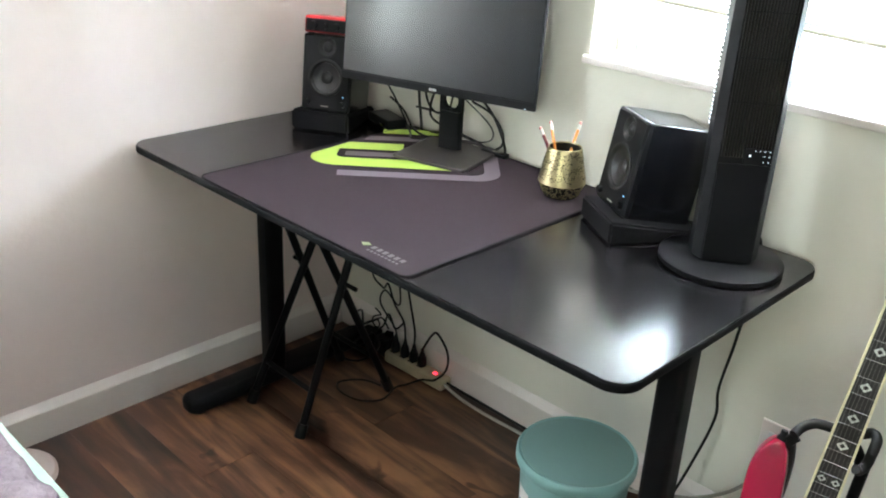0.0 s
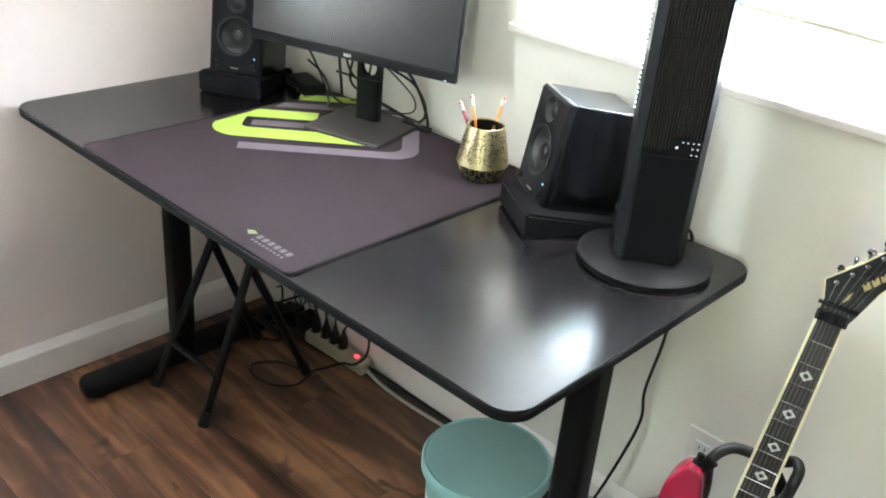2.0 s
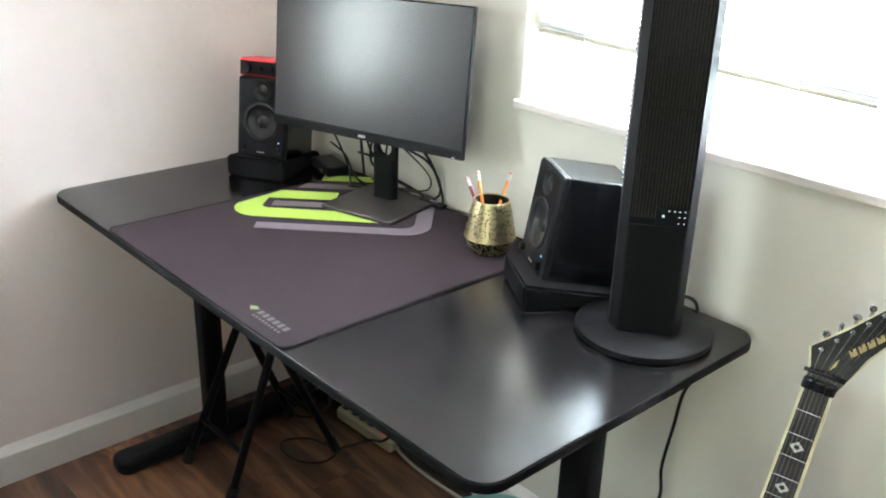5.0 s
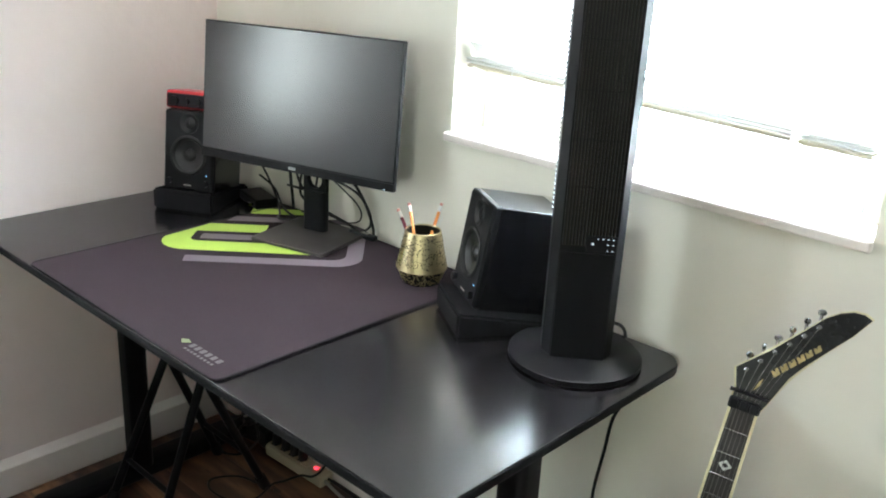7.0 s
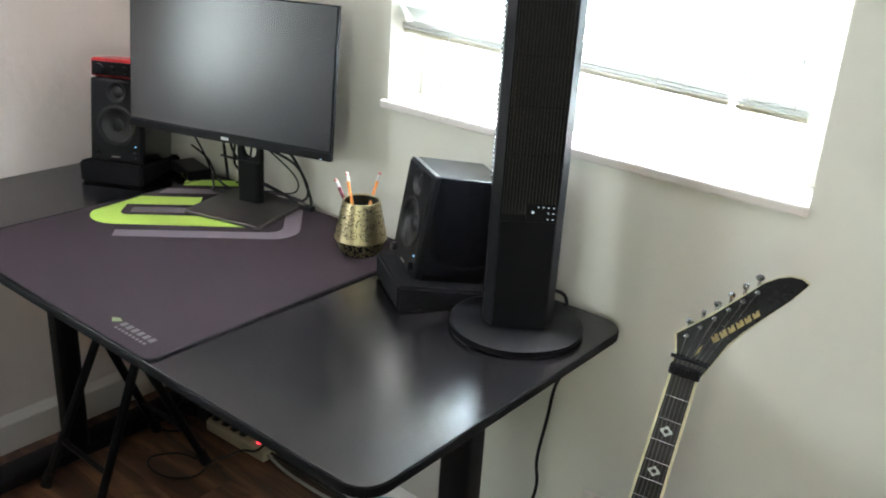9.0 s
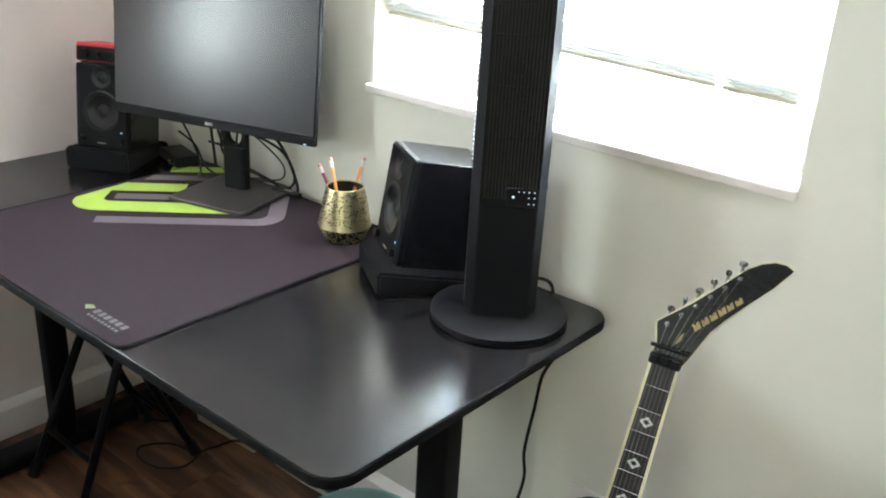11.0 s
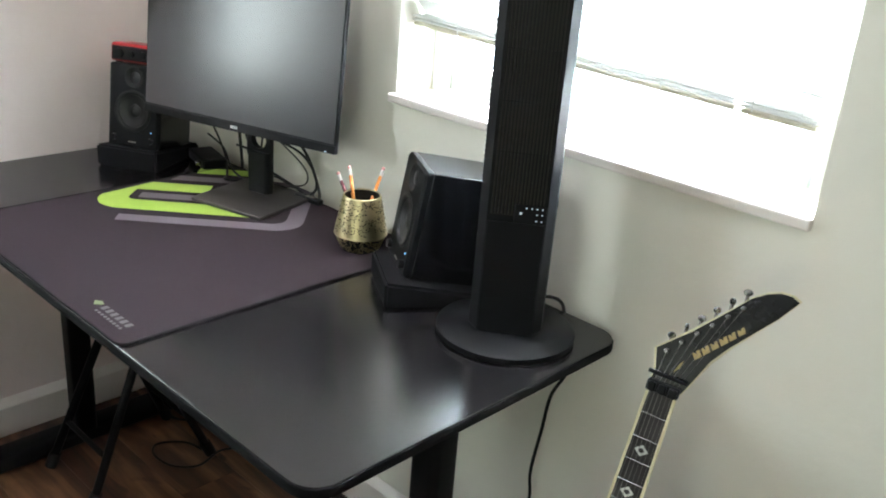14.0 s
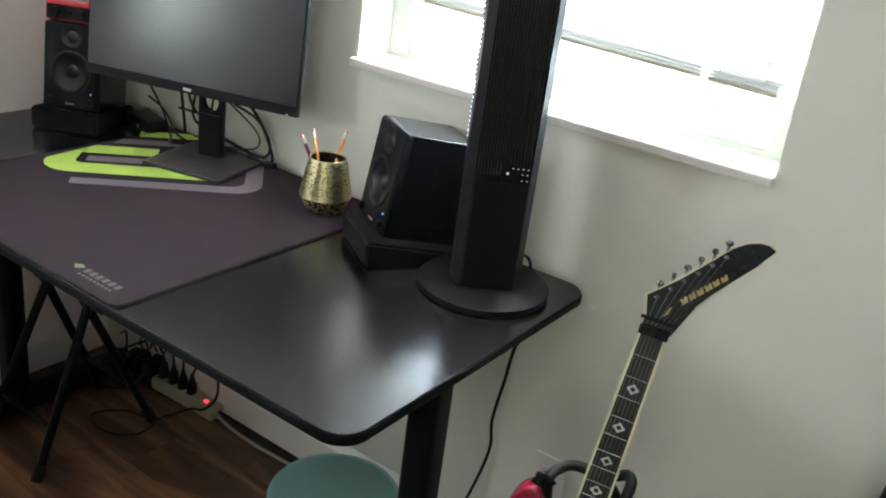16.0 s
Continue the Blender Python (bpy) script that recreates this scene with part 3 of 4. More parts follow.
def loudspeaker(place, yaw, tilt, right, size):
    sp = thing("loudspeaker", place, (-tilt, 0, yaw), "black studio loudspeaker tilted back on a foam block" if right else "black studio loudspeaker on a foam block beside the monitor", "loudspeaker", "desk loudspeakers")
    sp.scale = (size, size, size)
    W, H, D = 0.141, 0.208, 0.157
    part("cabinet", box((W, D - 0.012, H), (0, 0.012 + (D - 0.012) / 2, H / 2), 0.003), M_VINYL, sp)
    part("baffle", pierced_baffle(W, H, ((0.092, 0.0525), (0.176, 0.0275))), M_MATTE, sp, smooth=True)
    woof, tweet = (Matrix.Translation((0, -0.002, z)) @ Matrix.Rotation(radians(90), 4, "X") for z in (0.092, 0.176))
    surround = part("woofer_surround", lathe([(0.0524, -0.006), (0.0524, 0.0016), (0.0500, 0.0030), (0.0465, 0.0032), (0.0430, 0.0012), (0.0405, -0.0035), (0.0405, -0.006)], 40, m=woof, closed=True), M_RUBBER, sp, smooth=True)
    part("woofer_cone", lathe([(0.0404, -0.0030), (0.0300, -0.0080), (0.0170, -0.0112), (0.0165, -0.0090), (0.0125, -0.0062), (0.0060, -0.0046), (0.0008, -0.0042), (0.0008, -0.0130), (0.0404, -0.0070)], 40, m=woof, closed=True), M_CONE, surround, "dark woven cone", True)
    ring = part("tweeter_ring", lathe([(0.0274, -0.006), (0.0274, 0.0010), (0.0250, 0.0014), (0.0150, -0.0060), (0.0150, -0.0090), (0.0274, -0.0090)], 36, m=tweet, closed=True), M_RUBBER, sp, smooth=True)
    part("tweeter_dome", lathe([(0.0150, -0.0062), (0.0110, -0.0034), (0.0055, -0.0018), (0.0008, -0.0014), (0.0008, -0.0085), (0.0150, -0.0085)], 30, m=tweet, closed=True), M_CONE, ring, smooth=True)
    for kx in ((-0.052, 0.052)):
        part("knob", disc_y(0, 0, (kx, -0.002, 0.022), 20, [(0.0085, -0.001), (0.0080, 0.009), (0.001, 0.0095)]), M_PLASTIC, sp, smooth=True)
    part("power_lamp", box((0.0028, 0.002, 0.0028), (0.054, -0.0025, 0.044)), M_LED_BLUE, sp, "lit blue lamp")
    part("badge", box((0.022, 0.001, 0.003), (0, -0.0024, 0.014)), M_GREYCABLE, sp)
    part("bass_port", disc_y(0, 0, (0, D + 0.001, 0.17), 24, [(0.02, 0), (0.02, 0.001)]), M_INK, sp)
    return sp


def foam(place, yaw, front, back, label):
    """A foam wedge block, higher in front."""
    fm = thing("speaker_foam_pad", place, (0, 0, yaw), label, "foam pad", "speaker foam pads")
    bm = bmesh.new()
    hw, D, h0, h1 = 0.078, 0.200, front, back
    vs = [bm.verts.new(c) for c in ((-hw, 0, 0), (hw, 0, 0), (hw, D, 0), (-hw, D, 0), (-hw, 0, h0), (hw, 0, h0), (hw, D, h1), (-hw, D, h1))]
    for q in ((0, 1, 2, 3), (4, 5, 6, 7), (0, 1, 5, 4), (1, 2, 6, 5), (2, 3, 7, 6), (3, 0, 4, 7)):
        bm.faces.new([vs[i] for i in q])
    bmesh.ops.bevel(bm, geom=bm.edges[:], offset=0.005, segments=2, affect="EDGES")
    part("block", bm, M_FOAM, fm)
    return fm


def along(place, yaw, dx, dy, dz):
    v = Matrix.Rotation(radians(yaw), 4, "Z") @ Vector((dx, dy, dz))
    return (place[0] + v.x, place[1] + v.y, place[2] + v.z)


FR, YR = (-0.935, 1.560, DESK + 0.0005), -33
foam(FR, YR, 0.0480, 0.0166, "charcoal foam wedge under a loudspeaker")
loudspeaker((-0.9315, 1.598, DESK + 0.0432), -30.9, 8.9, True, 0.925)
FL, YL = (-1.782, 1.533, DESK + 0.0005), 29.5
foam(FL, YL, 0.052, 0.026, "charcoal foam block under a loudspeaker")
SL = (-1.789, 1.554, DESK + 0.0495)
loudspeaker(SL, 28.3, 8, False, 0.916)

# red audio interface on the far loudspeaker
au = thing("audio_interface", along(SL, 28.3, 0, 0.0296, 0.1880), (-8, 0, 28.3), "small red metal audio interface with a black front", "audio interface")
au.scale = (0.92, 0.92, 0.92)
part("case", box((0.150, 0.100, 0.046), (0, 0.055, 0.026), 0.006), M_RED, au, "red metal case")
part("front_panel", box((0.138, 0.006, 0.034), (0, 0.004, 0.0245), 0.002), M_PLASTIC, au)
for kx, r in ((-0.048, 0.013), (-0.012, 0.008), (0.020, 0.010), (0.05, 0.007)):
    part("knob", disc_y(0, 0, (kx, 0.001, 0.023), 24, [(r, 0), (r * 0.92, 0.008), (0.001, 0.0085)]), M_MATTE, au, smooth=True)
for fx in (-0.06, 0.06):
    for fy in (0.02, 0.09):
        part("rubber_foot", box((0.012, 0.012, 0.003), (fx, fy, 0.0015)), M_RUBBER, au)


# ---------------------------------------------------------------- tower fan
fan = thing("tower_fan", (-0.689, 1.621, DESK), (0, 0, 37), "tall black tower fan on a round base", "fan")
part("base", lathe([(0.110, 0.0), (0.114, 0.003), (0.114, 0.012), (0.109, 0.016), (0.06, 0.020), (0.05, 0.026)], 64), M_MATTE, fan, smooth=True)
FH = 0.94
sect = [(-0.0450, -0.050), (0.0450, -0.050), (0.0575, -0.030), (0.060, 0.006), (0.045, 0.046), (0.02, 0.060), (-0.02, 0.060), (-0.045, 0.046), (-0.060, 0.006), (-0.0585, -0.028)]
part("column", slab(sect, 0.024, FH, 0.003), M_MATTE, fan, "black plastic column")
part("front_panel", box((0.087, 0.003, 0.185), (0, -0.0512, 0.118), 0.001), M_PLASTIC, fan)
part("grille_recess", box((0.084, 0.002, 0.70), (0, -0.0508, 0.222 + 0.35), 0.0), M_INK, fan)
for k in range(17):
    part("grille_slat", box((0.0021, 0.006, 0.695), (-0.0405 + 0.081 * k / 16, -0.0530, 0.222 + 0.35)), M_PLASTIC, fan)
for k in range(9):
    part("grille_hoop", box((0.083, 0.0015, 0.0014), (0, -0.0552, 0.32 + 0.075 * k)), M_PLASTIC, fan)
controls = part("control_panel", box((0.048, 0.0025, 0.030), (0.0195, -0.0557, 0.228), 0.001), M_PLASTIC, fan)
for kx, kz in ((0.000, 0.229), (0.008, 0.238), (0.016, 0.238), (0.024, 0.238), (0.032, 0.238), (0.024, 0.229), (0.032, 0.229), (0.024, 0.219), (0.032, 0.219)):
    part("indicator", box((0.0022 if kx > 0 else 0.0034, 0.001, 0.0012 if kx > 0 else 0.0034), (kx + 0.0055, -0.0572, kz)), M_LED_WHITE, controls, "small lit white indicator")
for k in range(84):
    part("rear_vent_rib", box((0.0045, 0.012, 0.0036), (-0.0598, 0.012, 0.262 + 0.0079 * k), 0.001, seg=1), M_VINYL, fan)
part("side_button", box((0.004, 0.010, 0.012), (0.0585, 0.003, 0.23), 0.001), M_MATTE, fan)
back = fan.matrix_world.inverted()
cord = [(-0.722, 1.694, 0.736), (-0.708, 1.730, 0.742), (-0.694, 1.755, 0.738), (-0.686, 1.770, 0.726), (-0.682, 1.7755, 0.705), (-0.668, 1.776, 0.65), (-0.660, 1.776, 0.60), (-0.687, 1.776, 0.536), (-0.697, 1.776, 0.46), (-0.710, 1.776, 0.358), (-0.704, 1.774, 0.289), (-0.730, 1.766, 0.167), (-0.768, 1.745, 0.030), (-0.795, 1.73, 0.006)]
part("power_cord", tube(smooth_line([tuple(back @ Vector(c)) for c in cord], 8), 0.0032, 8), M_CABLE, fan, "black power cord hanging behind the desk", True)


# ---------------------------------------------------------------- pencil cup
CUP = (-1.100, 1.662, MT)
cup = thing("pencil_cup", CUP, (0, 0, 0), "hammered gold metal pencil cup with pierced pattern", "cup")
part("upper_shell", lathe([(0.0515, 0.034), (0.0508, 0.040), (0.0365, 0.109), (0.0352, 0.110), (0.0345, 0.108), (0.0488, 0.040), (0.0495, 0.034)], 48, closed=True), M_BRASS, cup, smooth=True)
part("lower_shell", lathe([(0.034, 0.0), (0.036, 0.001), (0.0498, 0.032), (0.0485, 0.032), (0.034, 0.003)], 48), M_INK, cup, smooth=True)
part("inner_liner", lathe([(0.0343, 0.1075), (0.0482, 0.042), (0.0485, 0.035), (0.0479, 0.035), (0.0475, 0.042), (0.0337, 0.1075)], 48, closed=True), M_INK, cup, "dark inside", True)
part("waist_ring", lathe([(0.0517, 0.031), (0.0523, 0.033), (0.0517, 0.035), (0.0485, 0.035), (0.0485, 0.031)], 48, closed=True), M_BRASS, cup)
# pierced gold leaf scraps round the lower shell and dark holes round the upper one
rng_cup = random.Random(4)
bm = bmesh.new()
for k in range(520):
    a, z = rng_cup.uniform(0, 2 * math.pi), rng_cup.uniform(0.003, 0.031)
    r = 0.036 + 0.0138 * z / 0.032 + 0.0004
    box((0.0026 * rng_cup.uniform(0.5, 1.2), 0.0010, 0.0022 * rng_cup.uniform(0.5, 1.2)), (r * math.cos(a), r * math.sin(a), z), turn=(20, rng_cup.uniform(0, 90), math.degrees(a) + 90), bm=bm)
tagged(part("pierced_scrolls", bm, M_BRASS, cup), kind="stuff")
bm = bmesh.new()
for k in range(620):
    a, z = rng_cup.uniform(0, 2 * math.pi), rng_cup.uniform(0.041, 0.106)
    r = 0.0507 - 0.0143 * (z - 0.040) / 0.069
    box((0.0018, 0.0008, 0.0024 * rng_cup.uniform(0.6, 1.2)), (r * math.cos(a), r * math.sin(a), z), turn=(-11, rng_cup.uniform(0, 90), math.degrees(a) + 90), bm=bm)
tagged(part("pierced_holes", bm, M_INK, cup), kind="stuff")


def pencil(foot, top, material, label):
    a, b = Vector(foot), Vector(top)
    d = (b - a).normalized()
    pc = thing("pencil", tuple(a), label=label, category="pencil", group="pencils in the cup")
    L = (b - a).length
    up = d.to_track_quat("Z", "Y").to_matrix().to_4x4()
    part("tip", lathe([(0.0004, -0.018), (0.0036, 0)], 6, m=up @ Matrix.Translation((0, 0, 0.018))), M_CREAM, pc)
    part("shaft", lathe([(0.0037, 0.018), (0.0037, L - 0.018)], 6, m=up), material, pc)
    part("ferrule", lathe([(0.0040, L - 0.019), (0.0038, L - 0.014), (0.0040, L - 0.009), (0.0037, L - 0.006)], 14, m=up), M_FERRULE, pc)
    part("eraser", lathe([(0.0034, L - 0.007), (0.0034, L - 0.001), (0.0024, L)], 14, m=up), M_ERASER, pc)
    return pc


pencil((-1.086, 1.650, MT + 0.006), (-1.156, 1.675, 0.868), M_PENCIL, "orange pencil with eraser leaning in the cup")
pencil((-1.103, 1.652, MT + 0.006), (-1.113, 1.727, 0.868), M_PENCIL, "orange pencil with eraser leaning in the cup")
pencil((-1.082, 1.662, MT + 0.006), (-1.170, 1.658, 0.855), M_MAROON, "dark maroon pencil leaning in the cup")


# ---------------------------------------------------------------- cables on the desk
def cable(name, pts, r=0.0026, material=None, label="black cable", n=7):
    ob = part(name, tube(smooth_line(pts, n), r, 8), material or M_CABLE, None, "", True)
    return tagged(ob, label, "cable")


cable("monitor_cable", [(-1.47, 1.70, 0.90), (-1.43, 1.755, 0.842), (-1.385, 1.760, 0.80), (-1.350, 1.758, 0.745), (-1.343, 1.752, 0.723)], 0.0034, label="thick black monitor cable hanging to the desk")
cable("monitor_cable", [(-1.47, 1.71, 0.86), (-1.40, 1.752, 0.79), (-1.385, 1.750, 0.755), (-1.43, 1.745, 0.738), (-1.50, 1.742, 0.742), (-1.58, 1.735, 0.728)], 0.0018, label="thin black cable looped behind the monitor stand")
cable("monitor_cable", [(-1.53, 1.71, 0.88), (-1.585, 1.735, 0.80), (-1.575, 1.740, 0.76), (-1.48, 1.745, 0.745), (-1.42, 1.748, 0.735), (-1.39, 1.750, 0.724)], 0.0030, label="black cable curving behind the monitor stand")
cable("monitor_cable", [(-1.652, 1.752, 0.90), (-1.647, 1.753, 0.81), (-1.636, 1.751, 0.755), (-1.628, 1.748, 0.723)], 0.0036, label="straight black cable hanging behind the monitor")
cable("audio_cable", [(-1.70, 1.70, 0.80), (-1.68, 1.73, 0.765), (-1.63, 1.72, 0.728), (-1.56, 1.71, 0.723), (-1.50, 1.735, 0.724), (-1.42, 1.755, 0.722)], 0.0026, label="black cable lying across the mat")
cable("audio_cable", [(-1.80, 1.735, 0.86), (-1.745, 1.745, 0.80), (-1.69, 1.74, 0.745), (-1.62, 1.70, 0.723), (-1.585, 1.672, 0.723), (-1.55, 1.70, 0.723)], 0.0026, label="black cable falling from the loudspeaker")
cable("monitor_cable", [(-1.618, 1.748, 0.90), (-1.624, 1.752, 0.83), (-1.606, 1.752, 0.790), (-1.575, 1.748, 0.778), (-1.545, 1.742, 0.790)], 0.0030, label="black cable bundled behind the monitor stand")
cable("cable_tie", [(-1.650, 1.748, 0.777), (-1.620, 1.745, 0.780), (-1.590, 1.745, 0.781)], 0.0030, label="black strap binding the monitor cables")
plug = thing("cable_adapter", (-1.365, 1.742, MT + 0.001), (0, 0, 8), "black inline cable connector on the desk mat", "adapter")
part("body", box((0.075, 0.016, 0.012), (0, 0, 0.0062), 0.003), M_PLASTIC, plug)
part("label_strip", box((0.022, 0.009, 0.0006), (0.005, 0, 0.0126)), M_GREYCABLE, plug)
hub = thing("usb_hub", (-1.722, 1.712, MT + 0.001), (0, 0, -14), "flat black box with a plugged silver connector", "hub")
part("body", box((0.112, 0.058, 0.024), (0, 0, 0.0125), 0.004), M_PLASTIC, hub)
part("connector", box((0.010, 0.014, 0.008), (0.034, -0.035, 0.012), 0.001), M_NICKEL, hub, "silver plug")


cable("monitor_cable", [(-1.415, 1.703, 0.850), (-1.378, 1.735, 0.822), (-1.352, 1.748, 0.782), (-1.350, 1.749, 0.750), (-1.364, 1.744, MT + 0.0165)], 0.0030, label="black cable looping from the monitor stand")
cable("monitor_cable", [(-1.468, 1.695, 0.862), (-1.486, 1.702, 0.805), (-1.474, 1.703, 0.752), (-1.498, 1.694, MT + 0.004), (-1.548, 1.684, MT + 0.003)], 0.0024, label="thin black cable dropping behind the monitor stand")


# ---------------------------------------------------------------- under the desk
stool = thing("folding_stool", (0, 0, 0), label="black folding stool with crossed tube legs under the desk", category="stool")
for sx, tx in ((-1.775, -1.71), (-1.562, -1.60)):
    for a, b in (((sx, 1.292, 0.010), (sx + (tx - sx) * 0.85, 1.530, 0.585)), ((sx - 0.018, 1.610, 0.010), (sx + (tx - sx) * 0.85 - 0.018, 1.365, 0.585))):
        va, vb = Vector(a), Vector(b)
        leg = part("leg", tube([a, b], 0.0105, 12), M_STEEL, stool, smooth=True)
        d = (vb - va).normalized()
        part("rubber_foot", tube([va - d * 0.008, va + d * 0.03], 0.0145, 12), M_RUBBER, leg, smooth=True)
    part("pivot_bolt", tube([(sx + 0.03, 1.448, 0.385), (sx - 0.01, 1.448, 0.385)], 0.006, 10), M_STEEL, stool)
part("stretcher", tube([(-1.765, 1.335, 0.118), (-1.569, 1.335, 0.118)], 0.007, 10), M_STEEL, stool)
part("stretcher", tube([(-1.78, 1.565, 0.118), (-1.585, 1.565, 0.118)], 0.007, 10), M_STEEL, stool)
for y in (1.365, 1.530):
    part("top_bar", tube([(-1.76, y, 0.585), (-1.565, y, 0.585)], 0.0105, 12), M_STEEL, stool)
part("seat", box((0.24, 0.215, 0.016), (-1.662, 1.4475, 0.604), 0.006), M_RUBBER, stool)

strip = thing("power_strip", (-1.590, 1.731, 0.0), (0, 0, 2), "beige power strip with a lit red switch on the floor", "power strip")
part("body", box((0.228, 0.046, 0.032), (0, 0, 0.016), 0.005), M_BEIGE, strip)
part("switch", box((0.011, 0.008, 0.005), (0.072, 0.0, 0.0335), 0.0015), M_LED_RED, strip, "glowing red rocker switch")
part("outlet_face", box((0.165, 0.032, 0.002), (-0.030, 0, 0.0325), 0.0005), M_BEIGE, strip)
for k, px in enumerate((-0.095, -0.055, -0.02, 0.015)):
    part("socket", box((0.020, 0.022, 0.0008), (px, 0, 0.0338)), M_INK, strip)
for k, px in enumerate((-1.642, -1.603, -1.567, -1.533)):
    pl = thing("plug", (px - 0.040, 1.730 + 0.001 * k, 0.0345), (0, 0, 10 * k), "black power plug in the power strip", "plug", "plugs in the power strip")
    part("body", lathe([(0.012, 0.0), (0.014, 0.008), (0.012, 0.026), (0.006, 0.042), (0.004, 0.055)], 14), M_CABLE, pl, smooth=True)
cable("power_cable", [(-1.573, 1.733, 0.087), (-1.548, 1.742, 0.140), (-1.520, 1.738, 0.157), (-1.468, 1.725, 0.125), (-1.458, 1.712, 0.080), (-1.485, 1.696, 0.042), (-1.53, 1.690, 0.024), (-1.56, 1.66, 0.006)], 0.0034, label="black power cable looping over the strip")
cable("power_cable", [(-1.607, 1.732, 0.087), (-1.60, 1.725, 0.14), (-1.63, 1.735, 0.205), (-1.655, 1.74, 0.29), (-1.64, 1.742, 0.40), (-1.62, 1.74, 0.66)], 0.0030, label="black cable rising to the desk")
cable("power_cable", [(-1.643, 1.731, 0.087), (-1.64, 1.72, 0.15), (-1.66, 1.70, 0.21), (-1.70, 1.71, 0.255), (-1.745, 1.73, 0.22), (-1.79, 1.72, 0.30), (-1.78, 1.735, 0.66)], 0.0030, label="black cable rising to the desk")
cable("power_cable", [(-1.682, 1.730, 0.087), (-1.68, 1.72, 0.12), (-1.72, 1.70, 0.19), (-1.71, 1.71, 0.23), (-1.66, 1.72, 0.20), (-1.68, 1.73, 0.33), (-1.70, 1.74, 0.66)], 0.0026, label="tangled black cable behind the stool")
cable("power_cable", [(-1.86, 1.70, 0.006), (-1.80, 1.66, 0.03), (-1.75, 1.69, 0.09), (-1.70, 1.68, 0.06), (-1.74, 1.64, 0.01), (-1.82, 1.62, 0.006), (-1.84, 1.68, 0.05), (-1.76, 1.73, 0.11)], 0.0036, label="coiled black cable on the floor")
cable("power_cable", [(-1.85, 1.72, 0.10), (-1.80, 1.70, 0.13), (-1.77, 1.68, 0.09), (-1.79, 1.71, 0.05), (-1.73, 1.72, 0.10), (-1.70, 1.715, 0.155), (-1.67, 1.715, 0.12), (-1.64, 1.72, 0.15)], 0.0030, label="tangled black cable by the wall")
cable("power_cable", [(-1.70 + 0.10 * f - 0.105, 1.757, 0.118 - 0.045 * f) for f in (0.0, 0.25)] + [(-1.795 + 0.018 * math.cos(0.9 * k), 1.757 - 0.001 * k, 0.078 + 0.018 * math.sin(0.9 * k)) for k in range(2, 9)] + [(-1.765, 1.752, 0.10), (-1.738, 1.752, 0.075)], 0.0024, label="thin black cable with a small coil by the baseboard")
inline = thing("cable_adapter", (-1.730, 1.748, 0.056), (0, 0, 20), "small black inline plug hanging in the cables", "adapter")
part("body", box((0.024, 0.014, 0.016), (0, 0, 0.008), 0.003), M_PLASTIC, inline)
cable("floor_cable", [(-1.56, 1.66, 0.006), (-1.57, 1.628, 0.005), (-1.55, 1.56, 0.005), (-1.59, 1.51, 0.005), (-1.66, 1.50, 0.005), (-1.695, 1.53, 0.005), (-1.66, 1.585, 0.005), (-1.60, 1.60, 0.009)], 0.0032, label="thin black cable curled on the floor")
cable("strip_cable", [(-1.477, 1.729, 0.016), (-1.40, 1.722, 0.008), (-1.30, 1.720, 0.007), (-1.19, 1.726, 0.007), (-1.0, 1.735, 0.007), (-0.86, 1.748, 0.010), (-0.79, 1.762, 0.035), (-0.72, 1.764, 0.066), (-0.65, 1.764, 0.120), (-0.60, 1.768, 0.18), (-0.575, 1.772, 0.25)], 0.0044, M_GREYCABLE, "grey power cord running along the baseboard to the outlet")
cable("strip_cable", [(-1.477, 1.740, 0.018), (-1.40, 1.746, 0.010), (-1.25, 1.750, 0.007), (-1.05, 1.754, 0.007), (-0.85, 1.755, 0.007), (-0.76, 1.750, 0.007)], 0.0034, label="black cord lying along the baseboard")
for k, (bx, by, bz, rz) in enumerate(((-1.80, 1.735, 0.0, 12), (-1.735, 1.742, 0.0, -8))):
    ad = thing("power_adapter", (bx, by, bz), (0, 0, rz), "black power adapter brick on the floor", "power adapter", "power adapters")
    part("body", box((0.058, 0.05, 0.055), (0, 0, 0.0275), 0.006), M_PLASTIC, ad)

# ---------------------------------------------------------------- waste bin
BIN = (-0.832, 1.447, 0)
bin_ = thing("waste_bin", BIN, (0, 0, 0), "pale teal plastic pedal bin with a recessed lid", "waste bin")
part("bucket", lathe([(0.098, 0.006), (0.103, 0.010), (0.113, 0.262), (0.121, 0.264), (0.124, 0.270), (0.124, 0.286), (0.120, 0.292), (0.1145, 0.290), (0.1125, 0.262), (0.101, 0.014)], 56), M_TEAL, bin_, smooth=True)
part("lid", lathe([(0.1115, 0.262), (0.1144, 0.286), (0.1144, 0.2906), (0.109, 0.2918), (0.05, 0.2928), (0.004, 0.293)], 56), M_LID, bin_, "recessed flat dusty teal lid", True)
part("base_ring", lathe([(0.108, 0.0), (0.110, 0.004), (0.109, 0.022), (0.1045, 0.026), (0.1, 0.026), (0.1, 0.0)], 56, closed=True), M_TEAL, bin_, smooth=True)
pd = part("pedal", slab([(x * 0.030, y) for x, y in ((-1.0, 0.0), (1.0, 0.0), (1.15, -0.012), (1.1, -0.032), (0.6, -0.044), (0, -0.048), (-0.6, -0.044), (-1.1, -0.032), (-1.15, -0.012))], 0.0, 0.024, 0.004), M_PEDAL, bin_, "bright teal foot pedal")
pd.matrix_local = Matrix.Rotation(radians(-38), 4, "Z") @ pose(0, -0.104, 0.010, -8, 0, 0)
bm = bmesh.new()
a0 = radians(-132)
